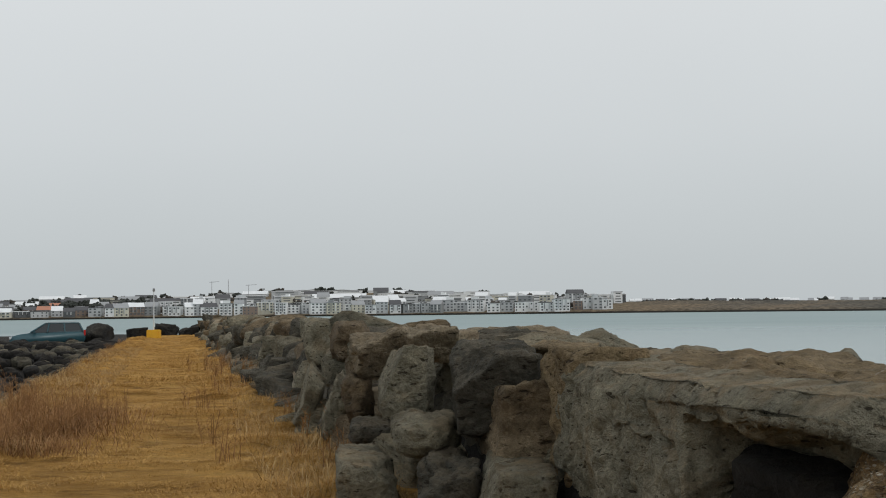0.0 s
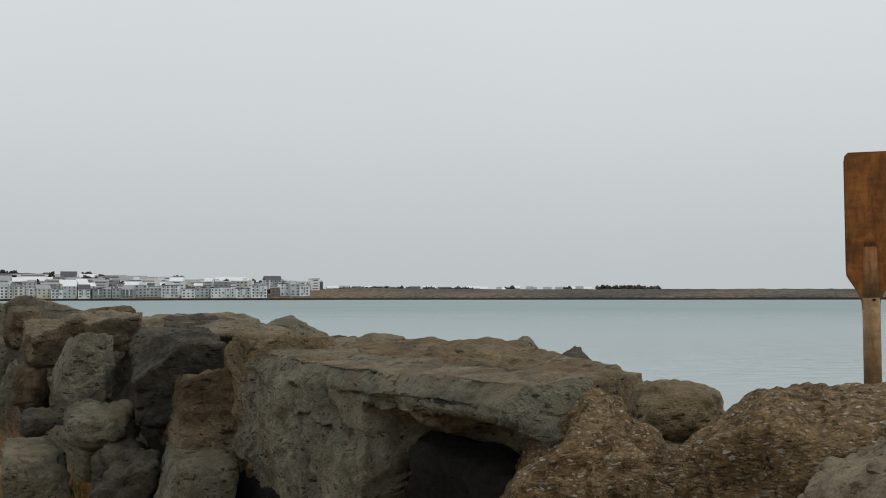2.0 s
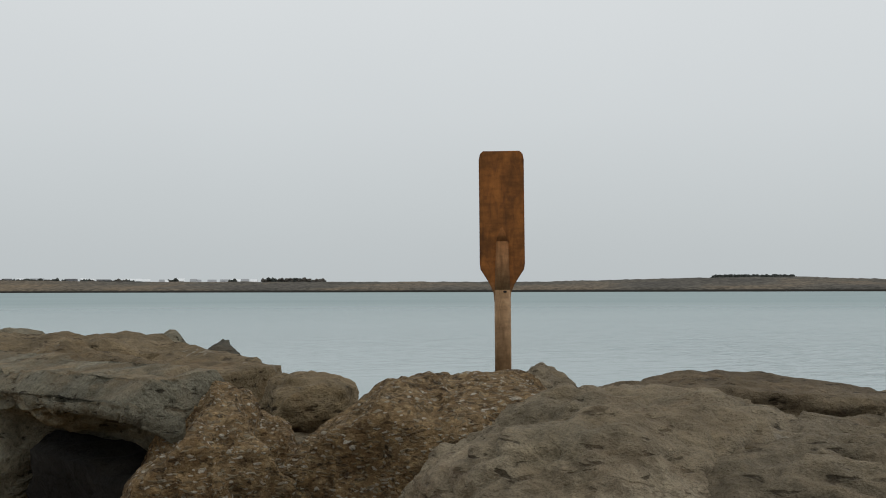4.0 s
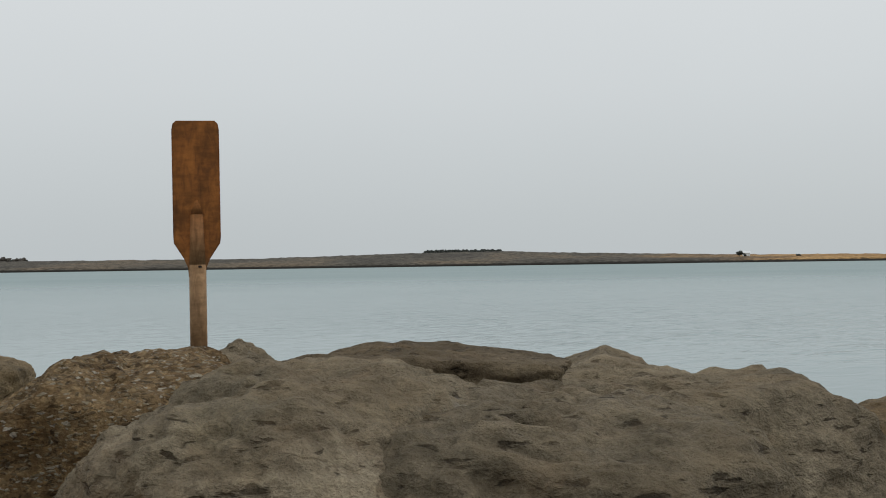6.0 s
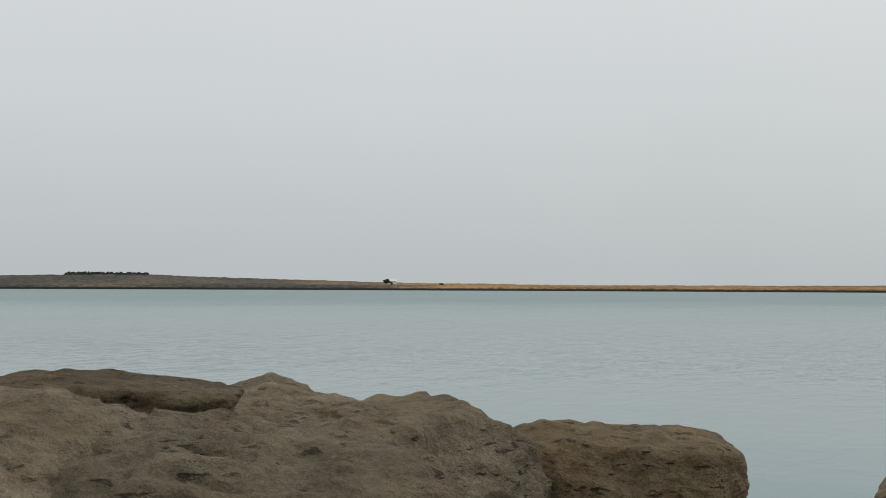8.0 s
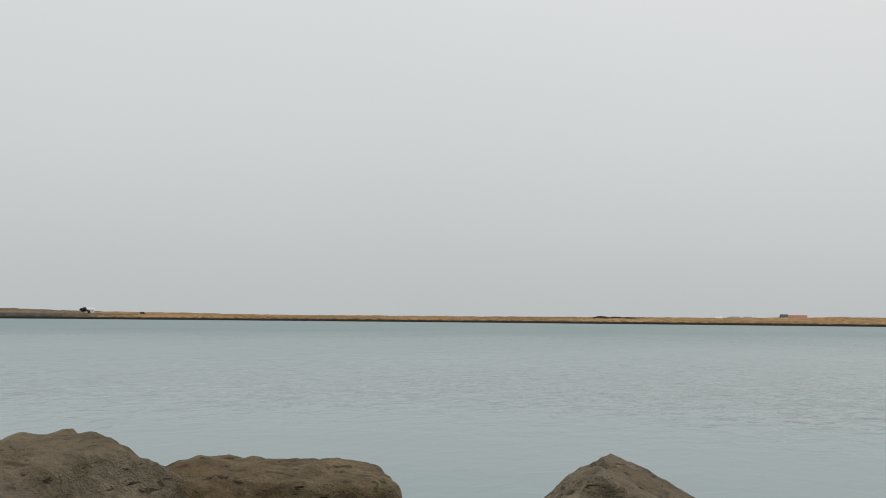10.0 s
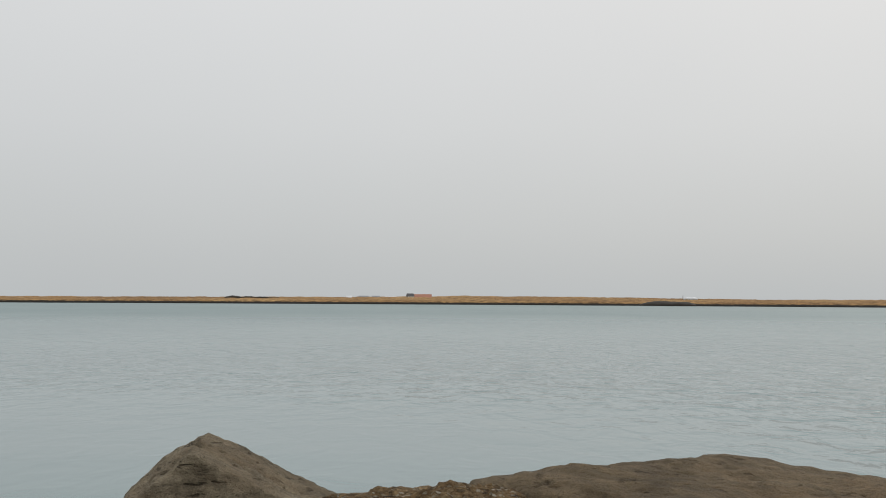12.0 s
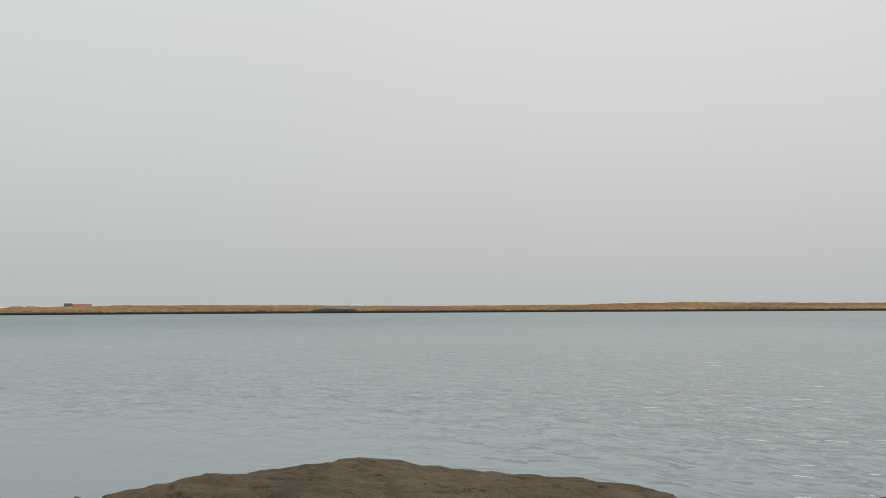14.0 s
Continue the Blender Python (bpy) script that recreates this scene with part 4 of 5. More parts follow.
def blades(name, label, count, where, height, width, flat, seed, material):
    """One mesh of bent blades; where(rs, count) gives l and s."""
    rs = np.random.RandomState(seed)
    l, s = where(rs, count)
    z = path_height(l, s)
    x, y = wall_array(l, s)
    h = height * rs.uniform(0.5, 1.4, count) * (0.7 + 0.9 * np.clip(field(np.stack([l, s, 0 * l], -1), 1.3, 2, 0.5, 31.0) + 0.35, 0, 1))
    a = rs.uniform(0, 2 * np.pi, count)
    lean = flat * rs.uniform(0.4, 1.5, count)
    w = width * rs.uniform(0.6, 1.4, count)
    b = a + np.pi / 2 + rs.uniform(-0.5, 0.5, count)
    dx, dy, px, py = np.cos(a), np.sin(a), np.cos(b) * w, np.sin(b) * w
    base = np.stack([x, y, z - 0.01], -1)
    mid = base + np.stack([dx * h * lean * 0.4, dy * h * lean * 0.4, h * 0.6], -1)
    tip = base + np.stack([dx * h * lean * 1.3, dy * h * lean * 1.3, h * (1.0 - 0.25 * np.clip(lean, 0, 2))], -1)
    side = np.stack([px, py, 0 * px], -1)
    v = np.stack([base - side, base + side, mid - side * 0.7, mid + side * 0.7, tip], 1).reshape(-1, 3)
    k = np.arange(count)[:, None] * 5
    faces = (k + np.array([0, 1, 3, 2])).tolist() + (k + np.array([2, 3, 4])).tolist()
    ob = new(name, mesh_from(name, v, faces, material))
    return tagged(ob, label, "grass", kind="stuff")


def tufted(low, high, near, far, power, keep):
    """Places for blades, denser on the tufts than between them."""
    def where(rs, count):
        l, s = rs.uniform(low, high, count * 4), near + (far - near) * rs.rand(count * 4) ** power
        f = field(np.stack([l, s * 1.3, 0 * l], -1), 1.5, 3, 0.55, 8.0)
        pick = np.argsort(-(np.clip(f * 2.5, -1, 1) + rs.rand(count * 4) * keep), kind="stable")[:count]
        return l[pick], s[pick]
    return where


blades("grass", "flattened dry golden grass covering the path", 90000, tufted(-2.75, 1.75, 9.0, 27, 1.25, 3.0), 0.05, 0.0022, 2.0, 1, M_BLADE)
blades("grass", "dry golden grass further along the path", 40000, tufted(-2.75, 1.9, 25, 76, 1.3, 3.0), 0.06, 0.0055, 1.6, 2, M_BLADE)
blades("grass", "dry golden grass around the standing place", 12000, lambda rs, c: (rs.uniform(-2.75, 2.1, c), rs.uniform(-5.5, 9.0, c)), 0.05, 0.0035, 1.6, 5, M_BLADE)
blades("grass", "taller straw along the foot of the sea wall", 9000, lambda rs, c: (1.75 - 1.0 * rs.rand(c) ** 2.0, 9.0 + 40 * rs.rand(c) ** 1.5), 0.14, 0.0028, 1.0, 3, M_STRAW)
blades("grass", "taller rough straw along the harbour edge", 16000, lambda rs, c: (-2.8 + 1.5 * rs.rand(c) ** 1.8, 13.5 + 40 * rs.rand(c) ** 1.4), 0.14, 0.0032, 1.0, 4, M_STRAW)
blades("grass", "matted reddish-brown dead growth on the path's edge", 8000, lambda rs, c: (np.clip(-1.9 + 0.6 * rs.randn(c), -2.85, 0.3), np.clip(16.0 + 1.4 * rs.randn(c), 13.4, 21)), 0.20, 0.0035, 1.1, 6, M_STALK)


def weed_mesh(seed, height, stems, spread):
    rs = random.Random(seed)
    bm = bmesh.new()
    for k in range(stems):
        a = rs.uniform(0, 6.283)
        r = spread * rs.random()
        base = Vector((r * math.cos(a), r * math.sin(a), -0.03))
        h = height * rs.uniform(0.55, 1.1)
        tip = base + Vector((rs.uniform(-0.22, 0.22) * h, rs.uniform(-0.22, 0.22) * h, h))
        add_rod(bm, base, tip, 0.0055, 0.0022, 4)
        for j in range(rs.randrange(4, 9)):
            f = rs.uniform(0.35, 1.0)
            q = base.lerp(tip, f)
            w = 0.16 * h * rs.uniform(0.5, 1.2)
            b = rs.uniform(0, 6.283)
            e = q + Vector((w * math.cos(b), w * math.sin(b), w * rs.uniform(0.5, 1.3)))
            add_rod(bm, q, e, 0.0028, 0.0018, 3)
            if rs.random() < 0.6:
                bmesh.ops.create_icosphere(bm, subdivisions=1, radius=rs.uniform(0.003, 0.008), matrix=Matrix.Translation(e))
    return bm_mesh("weed", bm, M_STALK)


WEEDS = [weed_mesh(k, h, n, sp) for k, (h, n, sp) in enumerate(((0.8, 16, 0.3), (0.65, 18, 0.35), (0.9, 12, 0.25), (0.5, 14, 0.3), (0.42, 5, 0.12), (0.34, 4, 0.1)))]


def weed(l, s, k, size):
    ob = new("dead_weed", WEEDS[k])
    ob.location = wall(l, s, float(path_height(np.array([l]), np.array([s]))[0]) - 0.02)
    ob.scale = (size, size, size)
    ob.rotation_euler = (0, 0, rng.uniform(0, 6.28))
    return tagged(ob, "dead reddish-brown weed with dry branching stalks", "weed", "dead weeds on the path")


for k in range(90):
    cs, cl = rng.choice(((14.2, -2.1), (14.8, -1.7), (15.6, -1.3), (16.6, -1.1), (15.2, -2.3), (17.2, -1.8), (14.2, -2.5), (18.6, -2.3)))
    weed(max(-2.85, cl + rng.gauss(0, 0.28)), cs + rng.gauss(0, 0.5), rng.randrange(4), rng.uniform(0.4, 0.78))
for k in range(22):
    s = 24 + 40 * rng.random()
    weed(-2.7 + 0.7 * rng.random() ** 2, s, rng.randrange(4), rng.uniform(0.3, 0.5))
for k in range(22):
    weed(0.1 + 1.6 * rng.random() ** 0.7, 10.0 + 22 * rng.random() ** 1.3, rng.choice((4, 5, 4, 3)), rng.uniform(0.7, 1.15))
for k in range(16):
    weed(1.7 - 0.5 * rng.random() ** 2, 14.0 + 45 * rng.random(), rng.choice((1, 3, 4)), rng.uniform(0.5, 0.8))

# ---- the wooden oar standing among the boulders ----


def oar_wood(name, low, high):
    m, n, l, p = nodes_of(name)
    co = n.new("ShaderNodeTexCoord").outputs["Object"]
    sep = n.new("ShaderNodeSeparateXYZ")
    l.new(co, sep.inputs[0])
    grain = noise_tex(n, l, co, 6.0, 6, 0.65, (3.0, 3.0, 0.9), 0.8)
    band = noise_tex(n, l, co, 9.0, 6, 0.65, (1.2, 1.0, 3.2))
    patch = noise_tex(n, l, co, 2.6, 5, 0.6)
    col = ramp(n, l, grain, ((0.28, (0.15, 0.062, 0.020)), (0.5, (0.29, 0.112, 0.027)), (0.72, (0.42, 0.165, 0.04))))
    dark = ramp(n, l, patch, ((0.40, (0.42, 0.42, 0.45)), (0.58, (1.12, 1.05, 1.0))))
    col = blend(n, l, 0.75, col, dark, "MULTIPLY")
    col = blend(n, l, 0.6, col, ramp(n, l, band, ((0.3, (0.5, 0.48, 0.46)), (0.6, (1.15, 1.1, 1.05)))), "MULTIPLY")
    # the bare shaft is paler and greyer than the varnished blade
    bare = n.new("ShaderNodeMapRange")
    bare.inputs[1].default_value, bare.inputs[2].default_value = high, low
    l.new(sep.outputs[2], bare.inputs[0])
    raw = ramp(n, l, grain, ((0.3, (0.17, 0.095, 0.045)), (0.55, (0.31, 0.185, 0.092)), (0.75, (0.42, 0.275, 0.15))))
    raw = blend(n, l, 0.6, raw, ramp(n, l, band, ((0.35, (0.6, 0.58, 0.55)), (0.6, (1.15, 1.12, 1.1)))), "MULTIPLY")
    col = blend(n, l, bare.outputs[0], col, raw)
    l.new(col, p.inputs["Base Color"])
    p.inputs["Roughness"].default_value = 0.7
    p.inputs["Specular IOR Level"].default_value = 0.25
    bump(n, l, p, grain, 0.6, 0.01)
    return m


M_OAR = oar_wood("varnished_wood", 0.66, 0.78)
M_SHAFT = oar_wood("bare_weathered_wood", 0.72, 1.14)
oar = new("oar")
oar.location, oar.rotation_euler = (4.653, 7.006, 0.76), (0, radians(-0.2), radians(-34))
tagged(oar, "upright weathered wooden oar with an orange-brown blade", "oar")


def oar_blade():
    """Blade outline, extruded to a thin board with worn edges; z from the foot of the oar."""
    half = [(0.055, 0.64), (0.060, 0.70), (0.085, 0.76), (0.149, 0.86), (0.154, 0.90), (0.154, 1.61), (0.146, 1.65), (0.125, 1.67)]
    ring = half + [(-x, z) for x, z in reversed(half)]
    bm = bmesh.new()
    vs = [bm.verts.new((x + 0.002 * math.sin(7 * z), -0.018, z)) for x, z in ring]
    f = bm.faces.new(vs)
    r = bmesh.ops.extrude_face_region(bm, geom=[f])
    bmesh.ops.translate(bm, vec=(0, 0.036, 0), verts=[v for v in r["geom"] if isinstance(v, bmesh.types.BMVert)])
    bmesh.ops.bevel(bm, geom=[e for e in bm.edges if abs(e.verts[0].co.y - e.verts[1].co.y) < 0.001], offset=0.007, segments=2, affect="EDGES")
    bmesh.ops.recalc_face_normals(bm, faces=bm.faces)
    return bm


part("blade", oar_blade(), M_OAR, oar, "orange-brown varnished blade with dark worn edges")
bm = bmesh.new()
add_rod(bm, (0, 0, 0), (0, 0, 0.72), 0.056, 0.056, 20)
add_rod(bm, (0, 0, 0.72), (0, 0.0, 1.05), 0.056, 0.046, 20)
add_rod(bm, (0, 0, 1.05), (0, 0.0, 1.17), 0.046, 0.012, 20)
part("shaft", bm, M_SHAFT, oar, "bare greyish wooden shaft", True)
# no opening is cut: a near-black block gives the hole's shade
part("hole", box_bm(0.018, -0.0575, 0.70, 0.022, 0.006, 0.014, 0.002), plain("hole_shade", (0.02, 0.015, 0.012), 0.9), oar, "small dark block painted as a shaded hole in the shaft")

# ---- beacon and car at the head of the breakwater ----
M_YELLOW = plain("yellow_paint", (0.72, 0.40, 0.02), 0.5, 0.12)
M_PALE = plain("pale_paint", (0.72, 0.76, 0.78), 0.5, 0.08)
beacon = new("beacon")
beacon.location = wall(-1.25, 77, 0)
tagged(beacon, "small yellow beacon box with a thin pale mast", "beacon")
part("base", box_bm(0, 0, -0.05, 0.75, 0.75, 0.58, 0.04), M_YELLOW, beacon, "yellow painted base box")
bm = bmesh.new()
add_rod(bm, (0, 0, 0.5), (0, 0, 2.9), 0.035, 0.025, 8)
part("mast", bm, M_PALE, beacon, "thin pale mast")
part("lamp", box_bm(0, 0, 2.9, 0.13, 0.13, 0.2, 0.02), plain("lamp_grey", (0.25, 0.26, 0.27), 0.4), beacon)

M_CAR = plain("blue_green_car_paint", (0.035, 0.095, 0.115), 0.28, 0.08)
M_GLASS = plain("dark_glass", (0.03, 0.036, 0.04), 0.08, 0.1)
M_TYRE = plain("tyre_rubber", (0.02, 0.02, 0.02), 0.85)
M_RIM = plain("alloy_rim", (0.45, 0.46, 0.47), 0.35, 0.1, 3.0, 0.8)
M_RED = plain("red_lens", (0.55, 0.02, 0.015), 0.25)
M_CLEAR = plain("clear_lens", (0.7, 0.72, 0.74), 0.2)


def car(place, turn):
    """An estate car, x to its nose."""
    ob = new("car")
    ob.location, ob.rotation_euler = place, (0, 0, turn)
    prof = [(-2.12, 0.42), (-2.16, 0.75), (-2.10, 1.02), (-1.9, 1.08), (0.75, 1.0), (1.55, 0.90), (2.02, 0.78), (2.14, 0.55), (2.1, 0.34), (1.75, 0.26), (-1.8, 0.26)]
    bm = bmesh.new()
    vs = [bm.verts.new((x, -0.86, z)) for x, z in prof]
    f = bm.faces.new(vs)
    r = bmesh.ops.extrude_face_region(bm, geom=[f])
    bmesh.ops.translate(bm, vec=(0, 1.72, 0), verts=[v for v in r["geom"] if isinstance(v, bmesh.types.BMVert)])
    bmesh.ops.bevel(bm, geom=bm.edges[:], offset=0.07, segments=3, affect="EDGES")
    bmesh.ops.recalc_face_normals(bm, faces=bm.faces)
    part("body", bm, M_CAR, ob, "blue-green painted body", True)
    bm = bmesh.new()
    b = [bm.verts.new(c) for c in ((-2.04, -0.80, 1.02), (0.92, -0.80, 0.98), (0.92, 0.80, 0.98), (-2.04, 0.80, 1.02))]
    t = [bm.verts.new(c) for c in ((-1.78, -0.64, 1.50), (0.10, -0.64, 1.53), (0.10, 0.64, 1.53), (-1.78, 0.64, 1.50))]
    for k in range(4):
        bm.faces.new((b[k], b[(k + 1) % 4], t[(k + 1) % 4], t[k]))
    bm.faces.new(t)
    bm.faces.new(list(reversed(b)))
    bmesh.ops.recalc_face_normals(bm, faces=bm.faces)
    part("cabin", bm, M_GLASS, ob, "dark side windows")
    part("roof", box_bm(-0.84, 0, 1.50, 1.95, 1.30, 0.06, 0.025), M_CAR, ob)
    for x0, x1 in ((-1.80, -2.05), (-0.95, -0.98), (-0.1, 0.0), (0.12, 0.94)):
        for y in (-1, 1):
            bm = bmesh.new()
            add_rod(bm, (x0, y * 0.655, 1.52), (x1, y * 0.81, 1.0), 0.045, 0.045, 6)
            part("pillar", bm, M_CAR, ob)
    for y in (-0.55, 0.55):
        bm = bmesh.new()
        add_rod(bm, (-1.6, y, 1.60), (0.0, y, 1.60), 0.02, 0.02, 6)
        part("roof_rail", bm, M_RIM, ob)
    for x in (-1.32, 1.34):
        for y in (-0.80, 0.80):
            bm = bmesh.new()
            add_rod(bm, (x, y - 0.1, 0.32), (x, y + 0.1, 0.32), 0.32, 0.32, 24)
            w = part("wheel", bm, M_TYRE, ob, "black tyre")
            bm = bmesh.new()
            add_rod(bm, (x, y - 0.105, 0.32), (x, y + 0.105, 0.32), 0.2, 0.2, 16)
            part("rim", bm, M_RIM, w)
    for y in (-0.72, 0.72):
        part("tail_light", box_bm(-2.10, y, 0.78, 0.12, 0.26, 0.32, 0.02), M_RED, ob, "red tail light")
        part("headlight", box_bm(2.05, y, 0.62, 0.14, 0.3, 0.14, 0.02), M_CLEAR, ob)
    for y in (-0.92, 0.92):
        part("mirror", box_bm(0.72, y, 0.98, 0.12, 0.16, 0.14, 0.02), M_CAR, ob)
    return tagged(ob, "blue-green estate car parked on the quay", "car")


car_at = wall(-7.35, 75.0, -0.5)
car(car_at, radians(180) + radians(17))

# ---- the town across the bay ----
trng = random.Random(21)


def bearing(a, d, z=0.0):
    return (d * math.sin(radians(a)), d * math.cos(radians(a)), SEA + z)


WALLS = [plain(n, c, 0.8, 0.06, 0.2) for n, c in (("white_render", (0.80, 0.82, 0.82)), ("pale_grey_render", (0.50, 0.52, 0.53)), ("grey_render", (0.27, 0.285, 0.29)),
                                                 ("cream_render", (0.60, 0.585, 0.49)), ("dark_cladding", (0.10, 0.105, 0.11)), ("brown_cladding", (0.24, 0.185, 0.15)))]
WALL_WORDS = ("white", "pale grey", "grey", "cream", "dark clad", "brown clad")
ROOFS = [plain(n, c, 0.8, 0.1, 0.2) for n, c in (("pale_roof", (0.78, 0.80, 0.81)), ("grey_roof", (0.33, 0.34, 0.35)), ("dark_roof", (0.09, 0.09, 0.095)), ("red_roof", (0.46, 0.215, 0.14)))]
ROOF_WORDS = ("pale", "grey", "dark", "red")
M_WINDOW = plain("far_window", (0.13, 0.14, 0.147), 0.25, 0.2)
M_YHOUSE = plain("yellow_render", (0.62, 0.40, 0.06), 0.8, 0.06, 0.2)


def building(a, d, z, w, deep, storeys, wall_k, roof_k, gable=False, windows=True, wall_mat=None, label=""):
    ob = new("apartment_building" if storeys > 2 else "house")
    ob.location, ob.rotation_euler = bearing(a, d, z), (0, 0, radians(-a + trng.uniform(-14, 14)))
    h = 2.9 * storeys
    part("wall", box_bm(0, 0, -4, w, deep, h + 4), wall_mat or WALLS[wall_k], ob)
    if gable:
        bm = bmesh.new()
        e = 0.4
        vs = [bm.verts.new(c) for c in ((-w / 2 - e, -deep / 2 - e, h), (w / 2 + e, -deep / 2 - e, h), (w / 2 + e, deep / 2 + e, h), (-w / 2 - e, deep / 2 + e, h), (-w / 2 - e, 0, h + deep * 0.34), (w / 2 + e, 0, h + deep * 0.34))]
        for f in ((0, 1, 5, 4), (2, 3, 4, 5), (0, 4, 3), (1, 2, 5), (3, 2, 1, 0)):
            bm.faces.new([vs[k] for k in f])
        part("roof", bm, ROOFS[roof_k], ob)
    else:
        part("roof", box_bm(0, 0, h, w + 0.6, deep + 0.6, 0.7), ROOFS[roof_k], ob)
        if storeys > 3 and trng.random() < 0.5:
            part("penthouse", box_bm(trng.uniform(-0.2, 0.2) * w, 0, h + 0.7, w * trng.uniform(0.3, 0.6), deep * 0.7, 2.6), WALLS[trng.choice((0, 1, 2))], ob)
    if windows == "each":
        n = max(2, round(w / 4.2))
        wide = trng.uniform(1.3, 2.4)
        for j in range(storeys):
            for k in range(n):
                if trng.random() < 0.9:
                    part("window", box_bm(-w / 2 + (k + 0.5) * w / n, -deep / 2, 2.9 * j + 0.9, wide, 0.3, 1.5), M_WINDOW, ob)
        if trng.random() < 0.5:
            for k in range(n - 1):
                part("balcony", box_bm(-w / 2 + (k + 1) * w / n, -deep / 2 - 0.6, 2.7, 0.7, 1.2, h - 2.9), WALLS[trng.choice((0, 1, 2))], ob)
    elif windows:
        for j in range(storeys):
            part("window", box_bm(0, -deep / 2, 2.9 * j + 1.0, w * trng.uniform(0.5, 0.8), 0.3, 0.95), M_WINDOW, ob)
    words = label or "%s %s across the bay with a %s roof" % (WALL_WORDS[wall_k], "apartment block" if storeys > 2 else "house", ROOF_WORDS[roof_k])
    return tagged(ob, words, "building", "buildings of the town")


def ground_at(a, d):
    return float(land_z(np.array([a]), np.array([(d - float(np.interp(a, AZ, FAR))) / 420]))[0])


for row, (back, low, high) in enumerate(((26, 3, 4), (64, 3, 5), (120, 2, 4), (185, 2, 3), (255, 1, 3), (330, 1, 2))):
    a = -21.3 + 0.2 * row
    while a < 7.7:
        d = float(np.interp(a, AZ, FAR)) + back + trng.uniform(-10, 14)
        w = trng.uniform(8, 17) if row < 3 else trng.uniform(12, 40)
        left_side = a < -13.5
        st = trng.randint(low, high)
        if left_side:
            st = min(st, 2 if a < -17 else 3)
        wk = trng.choices(range(6), (10, 4, 1.3, 2, 0.6, 0.6) if not left_side else (3, 3, 3, 1, 3, 3))[0]
        rk = trng.choices(range(4), (6, 2, 1.2, 0) if not left_side else (2, 3, 4, 0.5))[0]
        building(a, d, ground_at(a, d), w, trng.uniform(11, 15), st, wk, rk, gable=trng.random() < (0.25 if not left_side else 0.6), windows="each" if row < 2 else True)
        a += math.degrees(w / d) * (1.06 if row == 0 else trng.uniform(1.1, 1.8))
building(-11.44, 1256, 2.0, 9, 10, 3, 0, 1, wall_mat=M_YHOUSE, label="small yellow building on the town's waterfront")
building(7.5, 1480, 9.5, 19, 16, 4, 2, 1, label="tall grey block behind the town's end")
# long pale sheds and the flat-topped hill building on the skyline
for a, w in ((-6.8, 70), (-4.2, 46), (-1.9, 60), (0.6, 40), (2.6, 50)):
    building(a, 1640, ground_at(a, 1640), w, 16, 1, 0, 0, windows=False)
# scattered houses inland, above the brown fields
a = 8.4
while a < 23.0:
    d = float(np.interp(a, AZ, FAR)) + 330 + trng.uniform(-20, 60)
    building(a, d, ground_at(a, d) - trng.uniform(1.0, 2.2), trng.uniform(4, 17), 8, 1, trng.choice((0, 0, 1)), trng.choice((0, 0, 1, 2)), gable=True)
    a += trng.uniform(0.12, 0.85)

M_LEAF = plain("far_foliage", (0.04, 0.045, 0.038), 0.95, 0.35, 0.6)
M_BARE = plain("bare_crown", (0.075, 0.066, 0.055), 0.95, 0.3, 0.6)
M_TRUNK = plain("bark", (0.05, 0.042, 0.035), 0.9)


def crown_bm(rs, w, h, clumps):
    bm = bmesh.new()
    for k in range(clumps):
        x, y, z = rs.uniform(-0.42, 0.42) * w, rs.uniform(-0.4, 0.4) * w, h * rs.uniform(0.3, 0.92)
        r = w * rs.uniform(0.10, 0.22)
        v = bmesh.ops.create_icosphere(bm, subdivisions=1, radius=r, matrix=Matrix.Translation((x, y, z)) @ Matrix.Diagonal((1, 1, rs.uniform(0.6, 1.1), 1)))["verts"]
        for q in v:
            q.co += Vector((rs.uniform(-1, 1), rs.uniform(-1, 1), rs.uniform(-1, 1))) * r * 0.35
    return bm


def tree(a, d, z, w, h, mat, label):
    ob = new("tree")
    ob.location = bearing(a, d, z)
    bm = bmesh.new()
    add_rod(bm, (0, 0, -2), (0, 0, h * 0.6), 0.22, 0.1, 6)
    for k in range(4):
        b = trng.uniform(0, 6.28)
        add_rod(bm, (0, 0, h * 0.35), (0.3 * w * math.cos(b), 0.3 * w * math.sin(b), h * 0.75), 0.1, 0.04, 5)
    part("trunk", bm, M_TRUNK, ob)
    part("crown", crown_bm(trng, w, h, 16), mat, ob)
    return tagged(ob, label, "tree", "trees of the far shore")


for k in range(170):
    a = trng.uniform(-20.5, 8)
    d = float(np.interp(a, AZ, FAR)) + trng.choice((50, 120, 200, 290, 350))
    tree(a, d, ground_at(a, d), trng.uniform(7, 13), trng.uniform(6, 10), trng.choice((M_LEAF, M_BARE)), "dark tree between the houses of the town")
for k in range(60):
    at = trng.uniform(-20.5, -14.0), 1330 + trng.uniform(0, 140)
    tree(*at, ground_at(*at), trng.uniform(9, 15), trng.uniform(8, 12), M_LEAF, "dark evergreen tree by the old houses")
for k in range(70):
    a = trng.choice((trng.uniform(9, 12.5), trng.uniform(13.2, 15.2), trng.uniform(8.5, 24), trng.uniform(21, 23.9)))
    tree(a, float(np.interp(a, AZ, FAR)) + 290, 8.4, trng.uniform(6, 13), trng.uniform(2.5, 5.5), trng.choice((M_LEAF, M_BARE)), "low tree on the skyline above the fields")

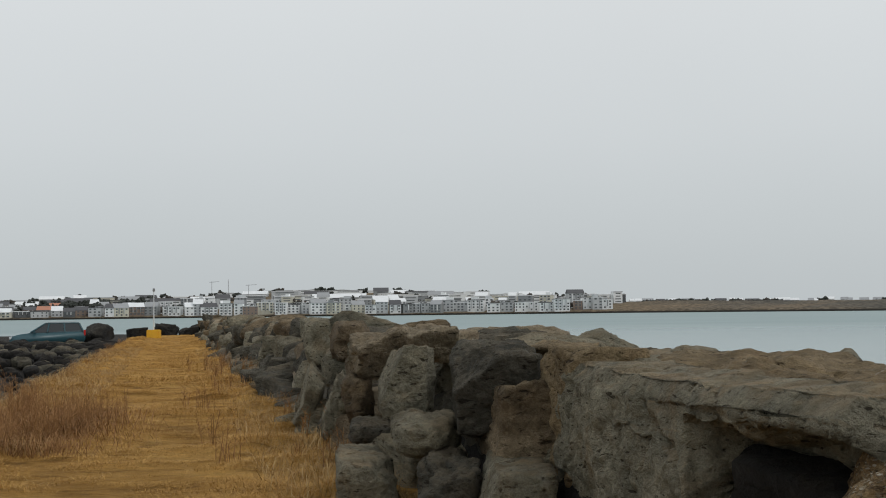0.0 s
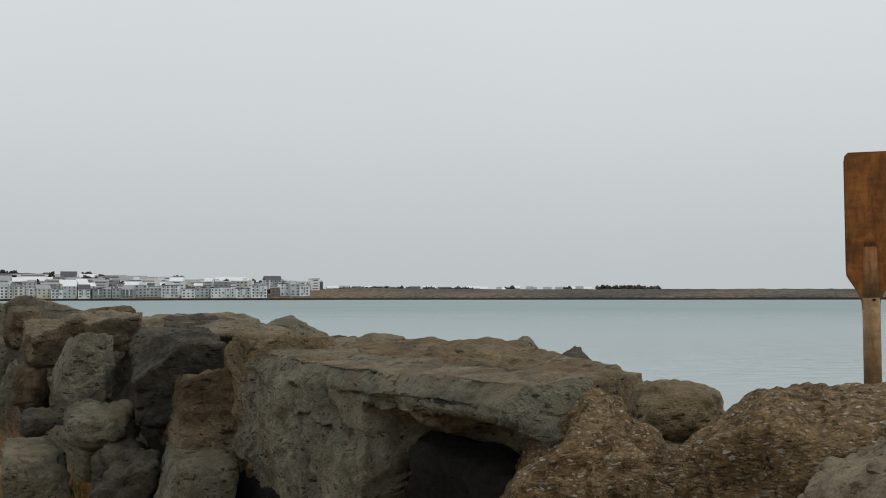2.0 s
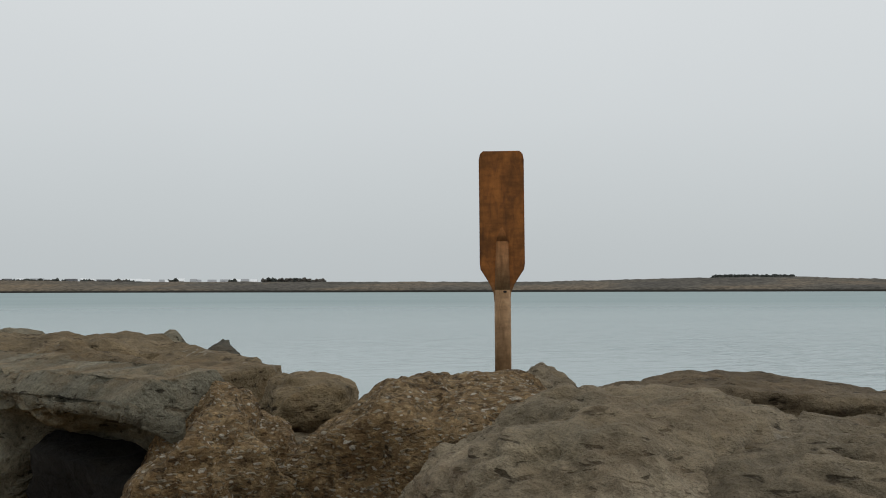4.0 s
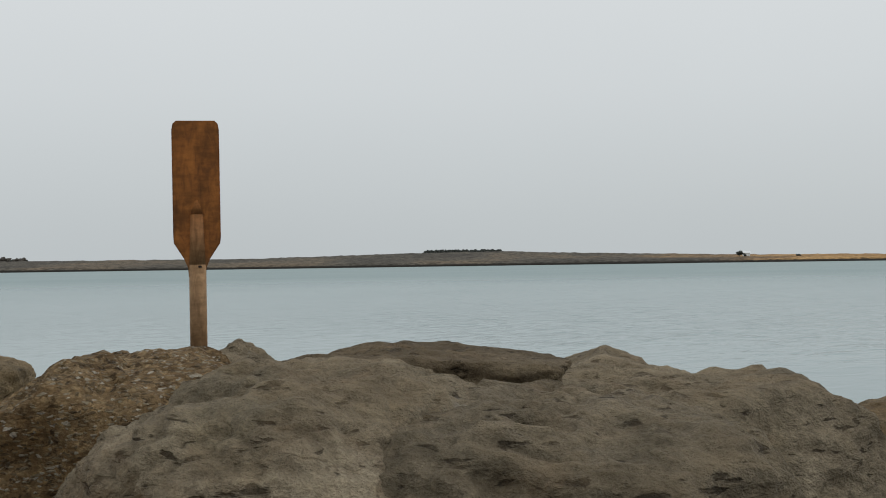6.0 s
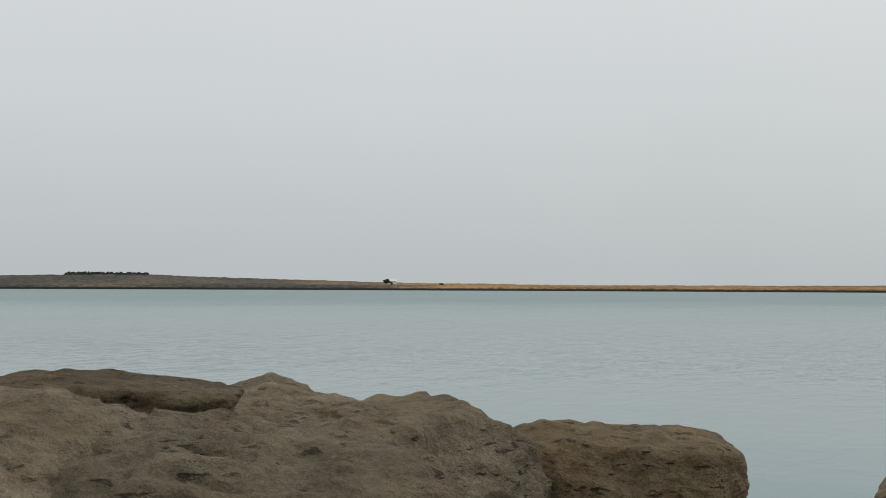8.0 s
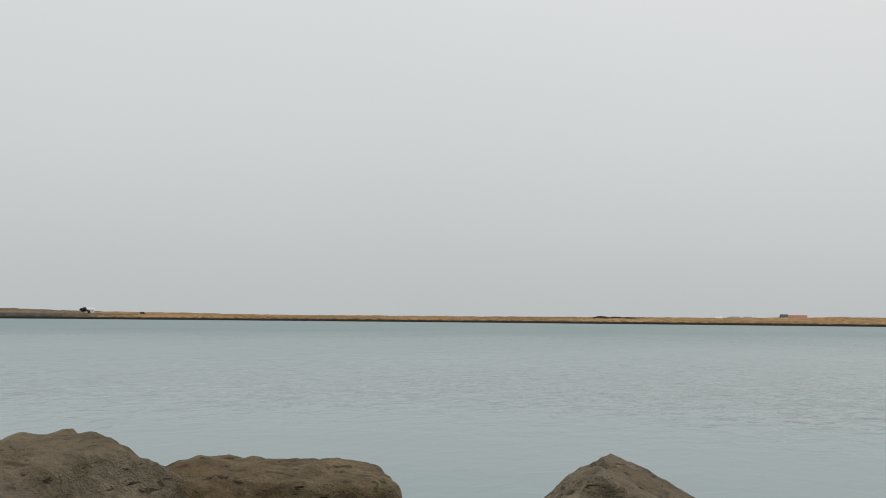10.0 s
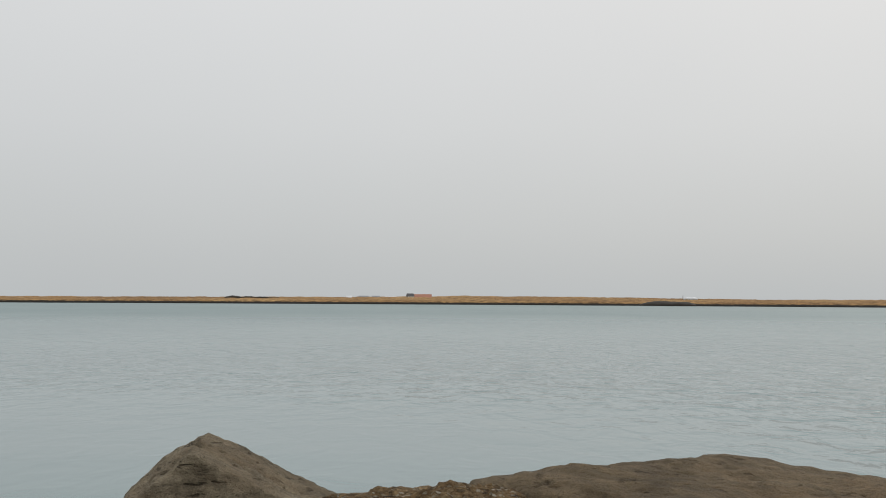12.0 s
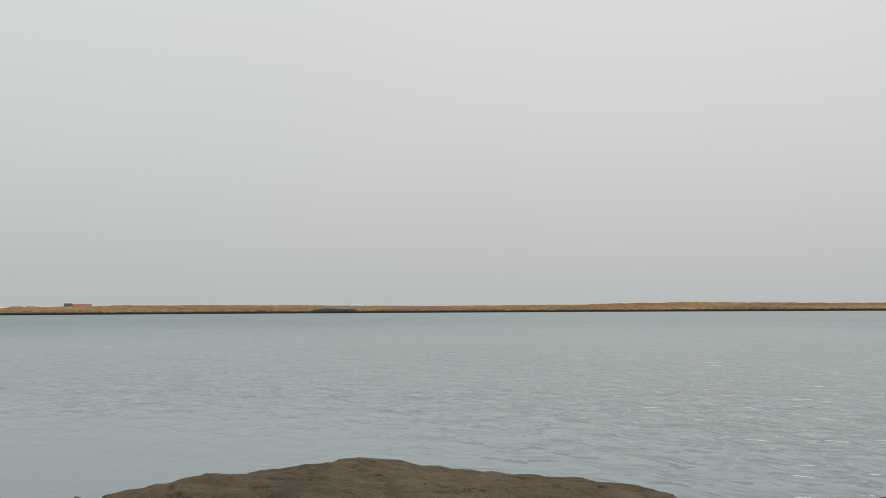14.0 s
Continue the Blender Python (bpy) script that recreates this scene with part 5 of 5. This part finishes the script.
# tower cranes and poles over the town
M_STEEL = plain("crane_steel", (0.2, 0.2, 0.21), 0.6)
for a, top, arm in ((-11.39, 40, 9), (-10.63, 42, 0), (-9.69, 36, 10)):
    ob = new("crane" if arm else "pole")
    ob.location = bearing(a, 1480, 11)
    bm = bmesh.new()
    add_rod(bm, (0, 0, -2), (0, 0, top - 8), 0.28, 0.25, 4)
    part("mast", bm, M_STEEL, ob)
    if arm:
        bm = bmesh.new()
        add_rod(bm, (-arm * 0.35, 0, top - 9), (arm, 0, top - 8.4), 0.25, 0.2, 4)
        part("jib", bm, M_STEEL, ob)
    tagged(ob, "thin grey tower crane above the town" if arm else "thin grey pole above the town", "crane" if arm else "pole")

# ---- the island ----
wood = bmesh.new()
for k in range(240):
    a = 42.1 + 4.05 * (k + trng.random()) / 240
    d = 1105 + trng.uniform(0, 40)
    x, y, z = bearing(a, d, 9.3)
    h = 4.6 * trng.uniform(0.8, 1.15) * min(1.0, 0.35 + 9 * min(k, 239 - k) / 240)
    v = bmesh.ops.create_cone(wood, cap_ends=True, segments=6, radius1=1.7, radius2=0.7, depth=h, matrix=Matrix.Translation((x, y, z + h / 2)))["verts"]
    for q in v:
        q.co += Vector((trng.uniform(-0.5, 0.5), trng.uniform(-0.5, 0.5), trng.uniform(-0.35, 0.35)))
tagged(new("far_wood", bm_mesh("far_wood", wood, M_LEAF)), "low dark plantation on the island's hill", "wood", kind="stuff")
for a, d, z, w, h in ((57.0, 960, 4.2, 5.5, 4.0), (57.25, 962, 4.0, 3.5, 2.6), (59.6, 970, 4.0, 4, 1.4), (48.5, 1080, 8.2, 4, 1.6)):
    tree(a, d, z, w, h, M_LEAF, "lone dark bush on the island's shore")
building(57.3, 975, 4.2, 5, 5, 1, 0, 0, gable=True, windows=False, label="tiny white hut beside a bush on the island")
building(89.85, 1010, 2.2, 20, 9, 1, 0, 3, gable=True, label="low white farmhouse with a long red roof on the island")
building(89.42, 1002, 3.4, 5, 7, 1, 0, 2, gable=True, label="white gabled chapel beside the farmhouse on the island")
for a, w in ((88.5, 9), (87.8, 6), (87.2, 8), (86.5, 5)):
    building(a, 1022, 1.3, w, 7, 1, trng.choice((0, 1)), trng.choice((0, 1)), gable=True, windows=False, label="small pale outbuilding on the island's meadow")


def mound(a, d, z, w, h, material, label):
    ob = new("mound", stone_mesh((w, w * 0.5, h * 2), int(a * 10) % 90 + 1, square=2.2, facets=3, rough=0.04, level=4, material=material))
    ob.location, ob.rotation_euler = bearing(a, d, z), (0, 0, radians(-a))
    return tagged(ob, label, "mound", "mounds on the far shore")


M_SHOREROCK = plain("shore_rock", (0.04, 0.034, 0.026), 0.9, 0.35, 0.3)
for a, w, h in ((81.1, 14, 1.5), (81.8, 10, 1.3), (82.4, 13, 1.0), (83.0, 8, 0.8)):
    mound(a, 985, 4.4, w, h, M_SHOREROCK, "low ruined turf mound on the island")
mound(-6.7, 1680, 24, 190, 11, plain("far_hill", (0.12, 0.12, 0.10), 0.95, 0.2, 0.05), "rounded grey hill behind the town")
mound(101.6, 905, 0.3, 42, 3.0, M_SHOREROCK, "dark weed-covered rock ledge on the island's shore")
mound(102.6, 985, 5.4, 12, 1.4, M_PALE, "low pale roofed shelter on the island")
ob = new("pole")
ob.location = bearing(102.25, 980, 5)
bm = bmesh.new()
add_rod(bm, (0, 0, -1), (0, 0, 3.2), 0.2, 0.14, 6)
part("mast", bm, M_STEEL, ob)
tagged(ob, "thin flagpole on the island", "pole")
